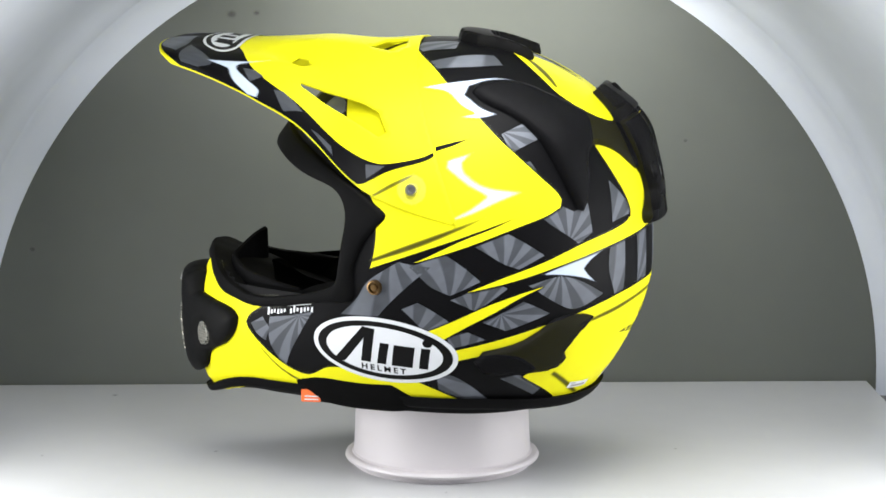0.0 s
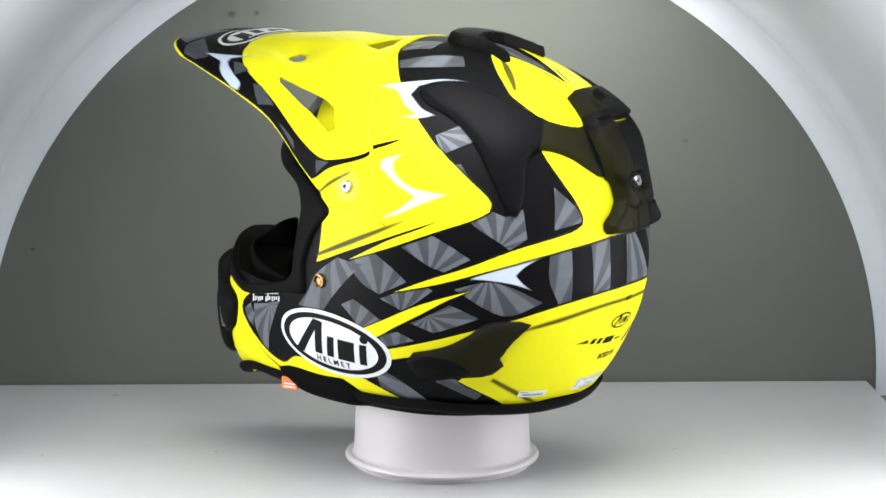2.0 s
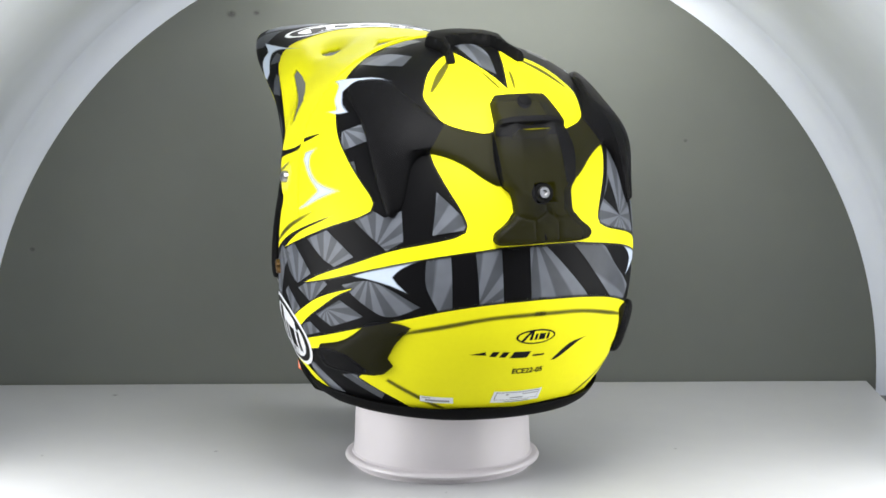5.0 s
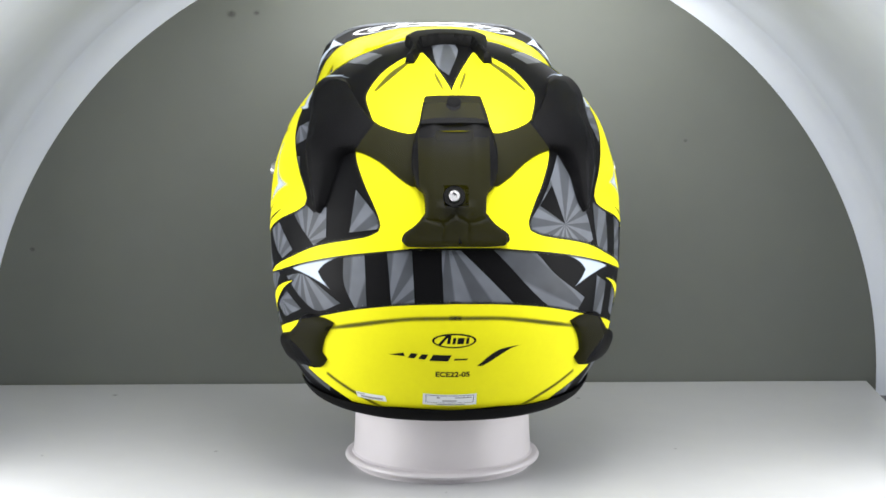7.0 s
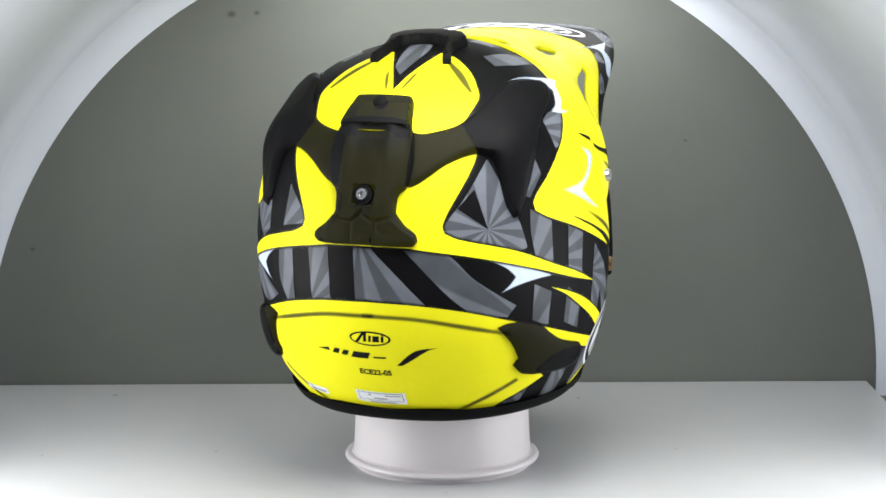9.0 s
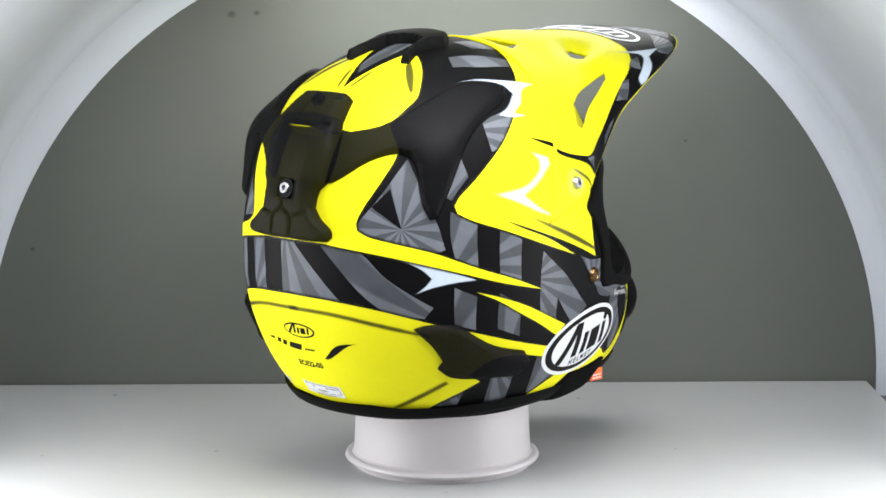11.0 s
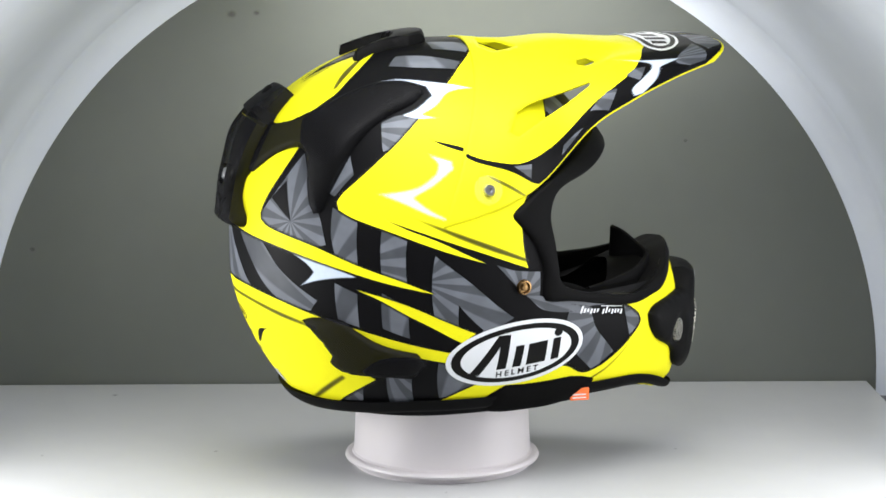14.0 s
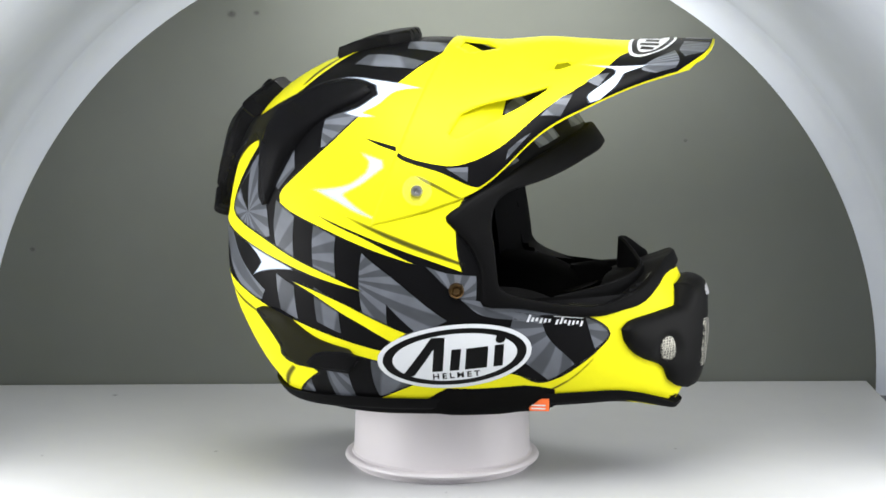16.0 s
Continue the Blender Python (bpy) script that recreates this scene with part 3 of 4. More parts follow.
paint("grey_ray_panel", GREY, 1, "rear", False, 0, (-87.6, -62.6), [(-79.4, -63.1), (-73.9, -62.6), (-56.5, -71.6), (-60.2, -74.7), (-73, -72.6)])
paint("grey_ray_panel", GREY, 1, "rear", False, 0, (-65.4, -56.5), [(-59.9, -61.5), (-54.5, -59.9), (-43.3, -64.8), (-44.2, -67.7)])
paint("grey_ray_panel", GREY, 1, "front", False, 0, (77.8, 3), [(65.8, -6.1), (78.3, -2.8), (87.3, -10.3), (70.9, -16.4), (63.3, -19.4), (53.5, -13), (60.4, -10.2)])
paint("grey_ray_panel", GREY, 1, "front", False, 0, (43.2, -8.2), [(35.7, -5.5), (46.5, -8.7), (40.6, -13.9), (33.2, -19), (32.9, -12)])
paint("grey_ray_panel", GREY, 1, "front", False, 0, (38.7, -6.5), [(28, -5.4), (33.3, -4.8), (34.8, -8.2), (31.8, -10.8), (28.9, -7.7)])
paint("grey_ray_panel", GREY, 1, "rear", True, 0, (0.2, 64.4), [(27.9, 46.5), (22.9, 51.7), (30.6, 60.9), (35.6, 66.8), (40.5, 62.2), (35.2, 52.6)])
paint("grey_ray_panel", GREY, 1, "rear", True, 0, (-13.4, 62.7), [(14, 65.8), (15.2, 77.1), (20.1, 77.7), (26.8, 73.6), (23.5, 64)])
paint("grey_ray_panel", GREY, 1, "rear", False, 0, (-0, 65.7), [(-5.6, 58.4), (2.9, 58.2), (3.6, 50.9), (-0.4, 35), (-3.9, 40.7)])
paint("white_flash", WHITE, 2, "rear", True, 0.6, None, [(26, -19.8), (35, -20.3), (46.8, -22.2), (57.9, -24.7), (51.4, -26.1), (43.5, -28.6), (37, -31.5), (40.9, -28), (42.6, -25.7), (40.2, -23.7), (35, -21.7)])
paint("white_flash", WHITE, 3.4, "rear", True, 1.2, None, [(31.8, 38.1), (36.1, 43.8), (42.8, 49.7), (52.2, 60.6), (51, 51.7), (53.7, 43.5), (53.7, 38), (58.4, 40.8), (53.7, 34.9), (48.8, 32.6), (50.3, 38.3), (49.1, 45.5), (45.1, 47.1), (39, 44.3)])
paint("white_flash", WHITE, 3.4, "rear", True, 2.2, None, [(62.5, 26.3), (70.9, 29.6), (73.4, 26.7), (71.7, 16.7), (68.5, 9.5), (75, 7.6), (87, 6.7), (76.1, 4.6), (66, 5), (56.4, 5), (66.3, 13.1), (69, 21.3), (67.7, 24.8)])
paint("airbrush_line", SHADE, 3.5, "rear", True, 1.6, None, [(65.4, 2.4), (79.3, 2.9), (98.1, 2.8), (111.9, 1.8), (112.4, -1.6), (94.7, -1.4), (78, 0.2)])
paint("airbrush_line", SHADE, 3.5, "rear", True, 1.4, None, [(-1.8, -37.0), (14.2, -37.6), (31.5, -40.4), (41, -42.8), (41.6, -44.2), (31, -42.4), (14.3, -39.5), (-1.8, -38.9)])
paint("airbrush_line", SHADE, 3.5, "rear", True, 1.4, None, [(43, -58.3), (44.3, -60), (26, -68.5), (19.1, -69.5)])
paint("airbrush_line", SHADE, 3.5, "rear", True, 1.0, None, [(4.8, 38.9), (5.5, 35.7), (3.2, 27.9), (1.2, 25.2), (2.3, 30.7)])
paint("airbrush_line", SHADE, 3.5, "rear", True, 1.0, None, [(13.8, 45.2), (19.7, 38.3), (24.2, 30.2), (22.8, 28.8), (18.2, 34.4), (13, 41.8)])
paint("airbrush_line", SHADE, 3.5, "front", True, 1.2, None, [(-34.4, -24.8), (-32.1, -19.9), (-28.8, -11.4), (-28.2, -12), (-30.9, -19.5), (-32.7, -23.9)])
paint("black_dart", BLACK, 3.6, "rear", True, 0, None, [(61.1, 31.2), (65.7, 33.8), (70.1, 36.4), (71.2, 34.8), (66.4, 32.6)])
paint("dark_peak_panel", BLACK, 1, "peak", True, 0, None, [(66.2, 33.9), (64.1, 52.1), (60.7, 66.6), (53.6, 76.3), (42.1, 81.2), (28.8, 83.3), (22.8, 83.6), (17.9, 82.9), (0.6, 74.4), (0.9, 75.9), (14.9, 84.2), (31.1, 98.5), (43.9, 98.2), (53.2, 98), (79.3, 97.5), (94, 97), (98.3, 60), (98.3, 0), (75, 0)])
paint("grey_ray_panel", GREY, 2, "peak", True, 0, (44.7, 71.7), [(53, 76.1), (56.7, 77.9), (55.8, 94.7), (46.7, 82.8)])
paint("grey_ray_panel", GREY, 2, "peak", True, 0, (33.4, 79.3), [(42, 88.8), (45.3, 91.1), (43.2, 92.3), (38.4, 94), (37.9, 88.5)])
paint("grey_ray_panel", GREY, 2, "peak", True, 0, (13.9, 83.4), [(16.8, 83.3), (24.4, 85.6), (26, 92.6)])
paint("grey_ray_panel", GREY, 2, "peak", True, 0, (75.6, 61.1), [(85, 38.4), (89.9, 65.9), (91.7, 87.1), (85.9, 86.9), (78, 68)])
paint("grey_ray_panel", GREY, 2, "peak", True, 0, (57.9, 52.1), [(62.3, 62.4), (66.3, 63.4), (65.4, 77.8), (59.3, 67.7)])
paint("white_flash", WHITE, 3, "peak", True, 1.6, None, [(51.1, 45.6), (68.1, 55.8), (80.7, 66.3), (72.9, 70.5), (73.4, 87.8), (70.5, 97.9), (65.5, 94.9), (62.7, 84.6), (65.4, 77.8), (68.2, 67.4), (65.3, 58.2)])
paint("grey_ray_panel", GREY, 2, "peak", True, 0, (80, 30), [(86, 6), (97.5, 6), (97.5, 50), (91, 60), (86.5, 36)])
paint("airbrush_line", SHADE, 2, "peak", True, 1.6, None, [(4.8, 79.9), (13.5, 87), (26.1, 99.3), (24.9, 100), (11, 86.8)])

# ---------------------------------------------------------------- rubber, vents and fittings


def raised(name, mat, points, height, edge, mode, parent, label="", step=1.0, sculpt=None, corner=42, sink=0.001):
    """A moulded piece that stands off the shell with rounded edges and a closed skirt."""
    line = dense(points, step, corner)
    place = placer(mode)
    vs, tris, dist = fill(line, step)
    bm = bmesh.new()
    made = []
    for v, d in zip(vs, dist):
        k = min(d / edge, 1)
        h = height * (0.35 + 0.65 * math.sqrt(1 - (1 - k) ** 2))
        if sculpt:
            h += sculpt(v.x, v.y, d)
        made.append(bm.verts.new(place(v.x, v.y, h)))
    for f in tris:
        try:
            bm.faces.new([made[i] for i in f])
        except ValueError:
            pass
    rim = [e for e in bm.edges if len(e.link_faces) == 1]
    low = {}
    for e in rim:
        for v in e.verts:
            if v not in low:
                i = made.index(v)
                low[v] = bm.verts.new(place(vs[i].x, vs[i].y, -sink))
    for e in rim:
        a, b = e.verts
        bm.faces.new((a, b, low[b], low[a]))
    return part(name, bm, mat, parent, label)


part("edge_trim", trim_bm(0.0580, 0.0668, 0.0008, 0.0026), RUBBER, helmet, "black rubber edge trim")


def resample(line, n):
    p = np.array(line)
    s = np.r_[0, np.cumsum(np.linalg.norm(np.diff(p, axis=0), axis=1))]
    t = np.linspace(0, s[-1], n)
    return np.stack([np.interp(t, s, p[:, k]) for k in range(2)], 1)


def gasket_bm(n=90):
    """The rubber surround of the eyeport, mirrored about the middle."""
    out = resample(smooth_line(OUTER, 8), n)
    inn = resample(smooth_line(INNER, 8), n)
    half = []
    for o, i in zip(out, inn):
        row = []
        for c, lift in ((0.0, -0.0005), (0.02, 0.0012), (0.08, 0.0028), (0.2, 0.0038), (0.5, 0.0042), (0.8, 0.0046), (0.93, 0.0040), (1.0, 0.0015)):
            u, v = o * (1 - c) + i * c
            swell = 0.0015 * math.exp(-(u / 40) ** 2) * max(0, min(1, (v - 30) / 10)) if c > 0.05 else 0
            row.append(on_form(SHELL, u, v, lift + swell, True)[0])
        u, v = i
        for deep in (0.004, 0.014, 0.026, 0.042):
            p = on_form(SHELL, u, v, 0, True)[0]
            aim = CORE if v > 22 else Vector((0, -0.01, p.z - 0.06))
            q = p + (aim - p).normalized() * deep
            row.append(q)
        half.append(row)
    other = [[Vector((-p.x, p.y, p.z)) for p in row] for row in half[::-1]]
    rows = half + other[1:-1]
    return grid_bm(rows, closed_v=True)


OUTER = [(0, 51.5), (-22, 49), (-45, 42.5), (-64.5, 30.8), (-73.3, 23), (-77.5, 17.4), (-75.3, 14.2), (-67.5, 7.3), (-62.6, 0.1), (-60.5, -7.4), (-58.0, -10.7), (-50.3, -7.3), (-39.6, -4), (-27.8, -0.8), (-23, 0.8), (-18, 2.4), (-13, 5.6), (-8, 8.8), (0, 10.2)]
INNER = [(0, 43), (-20, 41), (-40, 36), (-54.5, 31.5), (-60.3, 25.6), (-61.6, 17.6), (-60.2, 9.7), (-58, 2.4), (-55.9, -2.5), (-50.8, -3.4), (-40.3, -1.2), (-29.5, 1.7), (-22.9, 4.0), (-18, 5.8), (-12, 9.2), (-7, 12), (0, 13)]
part("eyeport_gasket", gasket_bm(), RUBBER, helmet, "black rubber eyeport surround")


part("liner", shell_bm(-0.012, ahead=-0.002), FABRIC, helmet, "black fabric inner liner")


def neck_roll_bm():
    rows = []
    for g, z in ((-0.004, 0.068), (-0.006, 0.0590), (-0.012, 0.0562), (-0.020, 0.0562), (-0.028, 0.058), (-0.033, 0.065), (-0.030, 0.077)):
        rows.append([(x, min(y, 0.10), z + (0.006 if y > 0.09 else 0.0)) for x, y, _ in shell_ring(max(z, Z0), g)])
    return grid_bm(rows, closed_u=True)


part("neck_roll", neck_roll_bm(), FABRIC, helmet, "padded black neck roll")


def cheek_pad(side):
    """A padded cheek cushion inside the opening."""
    rows = []
    for i in range(25):
        t = i / 24
        y = -0.03 + 0.135 * t
        row = []
        for j in range(17):
            a = math.pi * 2 * j / 16
            w = 0.017 * (1 - 0.55 * abs(2 * t - 1) ** 3)
            h = 0.046 * (1 - 0.45 * abs(2 * t - 1) ** 3)
            row.append((side * (0.088 - 0.45 * max(0, y - 0.02) ** 1.0 * 0.55 + w * math.cos(a)), y, 0.103 + h * math.copysign(abs(math.sin(a)) ** 0.7, math.sin(a))))
        rows.append(row)
    bm = grid_bm(rows)
    bmesh.ops.holes_fill(bm, edges=bm.edges[:])
    return part("cheek_pad", bm, FABRIC, helmet, "black padded cheek pad")


for side in (-1, 1):
    cheek_pad(side)
    tag = box(side * 0.080 - 0.0006, side * 0.080 + 0.0006, 0.075, 0.089, 0.0605, 0.0695, 0.0003)
    tag_ob = part("pull_tag", tag, ORANGE, helmet, "small orange fabric pull tag")
    for z in (0.0620, 0.0643):
        part("print", box(side * 0.0808 - 0.0001, side * 0.0808 + 0.0001, 0.0765, 0.0865, z, z + 0.0009), DECAL_WHITE, tag_ob, "pale printed bar")


GUARD = [(0.0, 0.1345, 0.1738), (0.008, 0.1385, 0.1720), (0.018, 0.1470, 0.1640), (0.029, 0.1510, 0.1590), (0.040, 0.1450, 0.1540), (0.052, 0.1320, 0.1490), (0.064, 0.1130, 0.1450), (0.072, 0.0920, 0.1410)]


def breath_guard_bm():
    """The upright nose and breath guard behind the chin bar: drawn back and highest at its middle."""
    half = smooth_line(GUARD, 6)
    line = [np.array([-p[0], p[1], p[2]]) for p in half[:0:-1]] + half
    rows = []
    for k, p in enumerate(line):
        a, b = line[max(k - 1, 0)], line[min(k + 1, len(line) - 1)]
        d = (b - a)[:2] / max(np.linalg.norm((b - a)[:2]), 1e-9)
        q = np.array([d[1], -d[0]])
        row = []
        for g, z in ((0.0, 0.116), (0.0, 0.140), (0.0, p[2] - 0.003), (0.001, p[2] - 0.0006), (0.0025, p[2]), (0.004, p[2] - 0.0012), (0.005, 0.140), (0.006, 0.116)):
            row.append((p[0] + q[0] * g, p[1] + q[1] * g, z))
        rows.append(row)
    bm = grid_bm(rows)
    bmesh.ops.holes_fill(bm, edges=bm.edges[:])
    return bm


part("breath_guard", breath_guard_bm(), RUBBER, helmet, "upright black rubber breath guard")

# mouth vent
MOUTH = [(-8.2, 2.8), (-17.8, 0), (-21.5, -1.6), (-23.1, -3.4), (-21.7, -5.8), (-17.6, -8.2), (-10.4, -9.4), (-7.3, -11.7), (0, -12.1), (0, 8), (-6.1, 6.8)]
MOUTH_ALL = MOUTH[:9] + [(-u, v) for u, v in MOUTH[:8][::-1]] + [(-u, v) for u, v in MOUTH[10:]] + [MOUTH[9]] + MOUTH[10:]


def mouth_form(u, v, d):
    r = math.hypot((abs(u) - 11.4) / 3.6, (v + 5.4) / 3.6)
    return -0.0035 * max(0, 1 - r ** 2) + 0.0025 * math.exp(-(u / 6) ** 2) + 0.0050 * max(0, min(1, v / 5)) * min(1, d / 2)


mouth = raised("mouth_vent", PLASTIC, MOUTH_ALL, 0.0085, 4.0, "front", helmet, "black moulded chin vent with mesh inlets", step=0.7, sculpt=mouth_form)


def mesh_material():
    m = material("steel_mesh", (0.62, 0.60, 0.50), 0.35, metal=0.6)
    nt, b = m.node_tree, m.node_tree.nodes["Principled BSDF"]
    tc, vo = nt.nodes.new("ShaderNodeTexCoord"), nt.nodes.new("ShaderNodeTexVoronoi")
    vo.feature = "DISTANCE_TO_EDGE"
    vo.inputs["Scale"].default_value, vo.inputs["Randomness"].default_value = 520, 0.25
    nt.links.new(tc.outputs["Object"], vo.inputs["Vector"])
    st = nt.nodes.new("ShaderNodeMapRange")
    st.inputs["From Min"].default_value, st.inputs["From Max"].default_value = 0.10, 0.17
    nt.links.new(vo.outputs["Distance"], st.inputs["Value"])
    mix = nt.nodes.new("ShaderNodeMix")
    mix.data_type = "RGBA"
    mix.inputs["A"].default_value, mix.inputs["B"].default_value = (0.34, 0.33, 0.28, 1), (0.006, 0.006, 0.006, 1)
    nt.links.new(st.outputs[0], mix.inputs["Factor"])
    nt.links.new(mix.outputs["Result"], b.inputs["Base Color"])
    return m


MESH = mesh_material()
for side in (-1, 1):
    oval = [(side * (11.4 + 2.5 * math.cos(a) + 0.5 * math.sin(a)), -5.4 + 2.9 * math.sin(a)) for a in [k * math.pi / 8 for k in range(16)]]
    raised("mesh_inlet", MESH, oval, 0.0072, 0.8, "front", mouth, "steel mesh inlet", step=0.6)
raised("mesh_inlet", MESH, [(-2.6, -8.6), (2.6, -8.6), (3.6, -4), (3.2, 0.8), (-3.2, 0.8), (-3.6, -4)], 0.0116, 0.8, "front", mouth, "steel mesh inlet", step=0.7)

# lower side vents
SIDE_VENT = [(37.1, -41.2), (41.2, -40), (50.5, -40), (54.3, -43.2), (60.6, -47.6), (70.3, -51), (71.4, -55.3), (66, -59.8), (55.9, -59), (44.9, -57.2), (41.8, -54), (43.8, -51.7), (41.6, -46.6)]
for side in (1, -1):
    raised("side_vent", SMOKE, SIDE_VENT if side > 0 else mirrored(SIDE_VENT, "rear"), 0.0060, 4.0, "rear", helmet, "smoked translucent exhaust vent", step=1.0)

# crown vent
CROWN = [(-14.2, 42.8), (-12.6, 51), (-15.4, 59.5), (-11.8, 66.0), (0, 68.5), (11.8, 66.0), (15.4, 59.5), (12.6, 51), (14.2, 42.8), (11.4, 42.4), (10.0, 47.5), (8.6, 55.5), (0, 58), (-8.6, 55.5), (-10.0, 47.5), (-11.4, 42.4)]
raised("crown_vent", PLASTIC, CROWN, 0.0078, 1.4, "rear", helmet, "black moulded crown vent", step=1.0)

# rear diffuser
ARM = [(9.8, 12.6), (12.5, 12.4), (20.1, 15.8), (24.2, 20), (27.7, 25.5), (30.8, 32), (33.6, 38), (38, 42.5), (43.2, 46), (46.9, 44.8), (48.3, 39.2), (46.2, 29.3), (45.1, 18.8), (44.9, 8.3), (44.2, 0.2), (43, -6.8), (41, -7.8), (38.6, -5), (36.4, 0), (34, 6.2), (32, 8.5), (28.8, 9.2), (25.2, 7.9), (20, 4.4), (15.3, 0), (11.5, -2.8), (9.6, -3.0)]


def arm_form(u, v, d):
    bridge = math.exp(-((abs(u) - 37) / 10) ** 2 - ((v - 13) / 10) ** 2)
    return 0.0012 * max(0, min(1, (abs(u) - 24) / 16)) * min(1, d / 3) + 0.0060 * bridge * min(1, d / 1.2)


diffuser = tagged(new("rear_diffuser"), "smoked translucent rear diffuser")
diffuser.parent = helmet
for side in (1, -1):
    raised("arm", SMOKE, ARM if side > 0 else mirrored(ARM, "rear"), 0.0040, 1.6, "rear", diffuser, "smoked translucent arm", step=1.1, sculpt=arm_form)
CENTER = [(9.0, 14.5), (10.4, 10.4), (11.2, 3.0), (10.2, -3.2), (8.3, -5.4), (7.8, -10.2), (10.4, -13.2), (13.6, -15.6), (14.1, -17.4), (12.6, -18.8), (0, -19.1)]
CENTER = [(0, 14.5)] + CENTER + [(-u, v) for u, v in CENTER[-2::-1]]


def centre_form(u, v, d):
    groove = 0
    if v < -8:
        # honeycomb grooves at the foot
        for x0, y0, x1, y1 in ((0, -11, -3.2, -13), (0, -11, 3.2, -13), (-3.2, -13, -3.2, -19), (3.2, -13, 3.2, -19), (0, -11, 0, -7), (-3.2, -13, -8, -11.5), (3.2, -13, 8, -11.5)):
            px, py = x1 - x0, y1 - y0
            t = max(0, min(1, ((u - x0) * px + (v - y0) * py) / (px * px + py * py)))
            groove = max(groove, math.exp(-(math.hypot(u - x0 - t * px, v - y0 - t * py) / 0.38) ** 2))
    channel = math.exp(-((abs(u)) / 4.2) ** 4) * max(0, min(1, (v + 9) / 2)) * max(0, min(1, (13 - v) / 2))
    if abs(u) < 2.7 and -8.6 < v < -3.6:
        # square well of the screw
        return -0.0036
    facet = max(0, min(1, (abs(u) - 5.2) / 5)) * max(0, min(1, (v + 10) / 4))
    return -0.0040 * facet - 0.0018 * groove - 0.0030 * channel + 0.0025 * max(0, min(1, (v + 16) / 10)) + 0.0030 * math.exp(-((v - 6) / 6) ** 2)


centre = raised("centre_spine", SMOKE, CENTER, 0.0118, 1.6, "rear", diffuser, "smoked translucent centre spine with honeycomb foot", step=0.42, sculpt=centre_form)


def lip_form(u, v, d):
    """The lip draws nearer to the shell towards its upper edge."""
    return -0.0070 * max(0, min(1, (v - 11) / 11.7))


raised("spoiler_lip", SMOKE, [(-8.0, 22.6), (8.0, 22.6), (8.8, 16), (9.3, 11.0), (-9.3, 11.0), (-8.8, 16)], 0.0168, 1.0, "rear", diffuser, "smoked translucent top lip", step=0.6, sculpt=lip_form)
raised("slot", YELLOW, [(-5.2, 10.7), (5.2, 10.7), (4.7, 9.8), (-4.7, 9.8)], 0.0160, 0.4, "rear", diffuser, "yellow shell seen in the slot", step=0.5)


def button(name, mat, mode, u, v, parent, profile, label, lift=0.0):
    """A turned fitting standing on the form."""
    if mode == "peak":
        p = placer("peak")(u, v, lift)
        nrm = (placer("peak")(u, v, lift + 0.01) - p).normalized()
    else:
        p, nrm = on_form(SHELL, u, v, lift, mode == "front")
    bm = lathe(profile, 24)
    bmesh.ops.transform(bm, matrix=Matrix.Translation(p) @ nrm.to_track_quat("Z", "Y").to_matrix().to_4x4(), verts=bm.verts[:])
    return part(name, bm, mat, parent, label)


KNOB = [(0, 0.0022), (0.0035, 0.0020), (0.0048, 0.0010), (0.0050, -0.002)]
DOME = [(0, 0.0030), (0.0030, 0.0028), (0.0040, 0.0020), (0.0043, 0.0), (0.0043, -0.003)]
RECESS = [(0, 0.0012), (0.0016, 0.0012), (0.0018, 0.0030), (0.0036, 0.0030), (0.0042, 0.0020), (0.0044, -0.003)]
WASHER = [(0.0040, 0.0006), (0.0085, 0.0008), (0.0100, 0.0004), (0.0103, -0.001)]
button("knob", RUBBER, "rear", 0, 18.6, diffuser, KNOB, "round black knob", 0.0118)
button("screw", STEEL, "rear", -0.4, -6.1, diffuser, RECESS, "bright steel screw", 0.0092)
button("screw_washer", DECAL_BLACK, "rear", -0.4, -6.1, diffuser, [(0.0044, 0.0008), (0.0070, 0.0008), (0.0075, -0.002)], "black screw seat", 0.0096)
for side in (1, -1):
    button("peak_screw", STEEL, "peak", 10.9, side * 90.4, PEAK_OB, RECESS, "bright steel peak screw", 0.0004)
    button("peak_washer", CLEAR, "peak", 10.9, side * 90.4, PEAK_OB, WASHER, "clear plastic washer", 0.0003)
    button("snap_button", BRASS, "front", side * 67.6, -9.1, SHELL_OB, [(0, 0.0022), (0.0022, 0.0020), (0.0026, 0.0008), (0.0034, 0.0008), (0.0040, 0.0026), (0.0050, 0.0024), (0.0054, 0.0)], "aged brass snap button", 0.0004)


def slab(name, mat, polys, mid, ends, layer, parent, mode="rear", label="", form=None, step=0.004):
    """Flat artwork, in metres about its middle, laid on the form along the line between two places."""
    f = form or SHELL
    a, b = on_form(f, *ends[0], 0, mode == "front")[0], on_form(f, *ends[1], 0, mode == "front")[0]
    o, nrm = on_form(f, *mid, 0, mode == "front")
    x = (b - a).normalized()
    nrm = (nrm - x * nrm.dot(x)).normalized()
    y = nrm.cross(x)
    bm = bmesh.new()
    for poly in polys:
        line = dense([(px * 1000, py * 1000) for px, py in poly], step * 1000 / 2, 35)
        vs, tris, _ = fill(line, step * 1000)
        made = []
        for v in vs:
            q = o + x * v.x / 1000 + y * v.y / 1000
            hit, hn, _, _ = f.ray_cast(q + nrm * 0.06, -nrm)
            made.append(bm.verts.new((hit if hit is not None else q) + nrm * lift_of(layer)))
        for t in tris:
            try:
                bm.faces.new([made[i] for i in t])
            except ValueError:
                pass
    return part(name, bm, mat, parent, label)


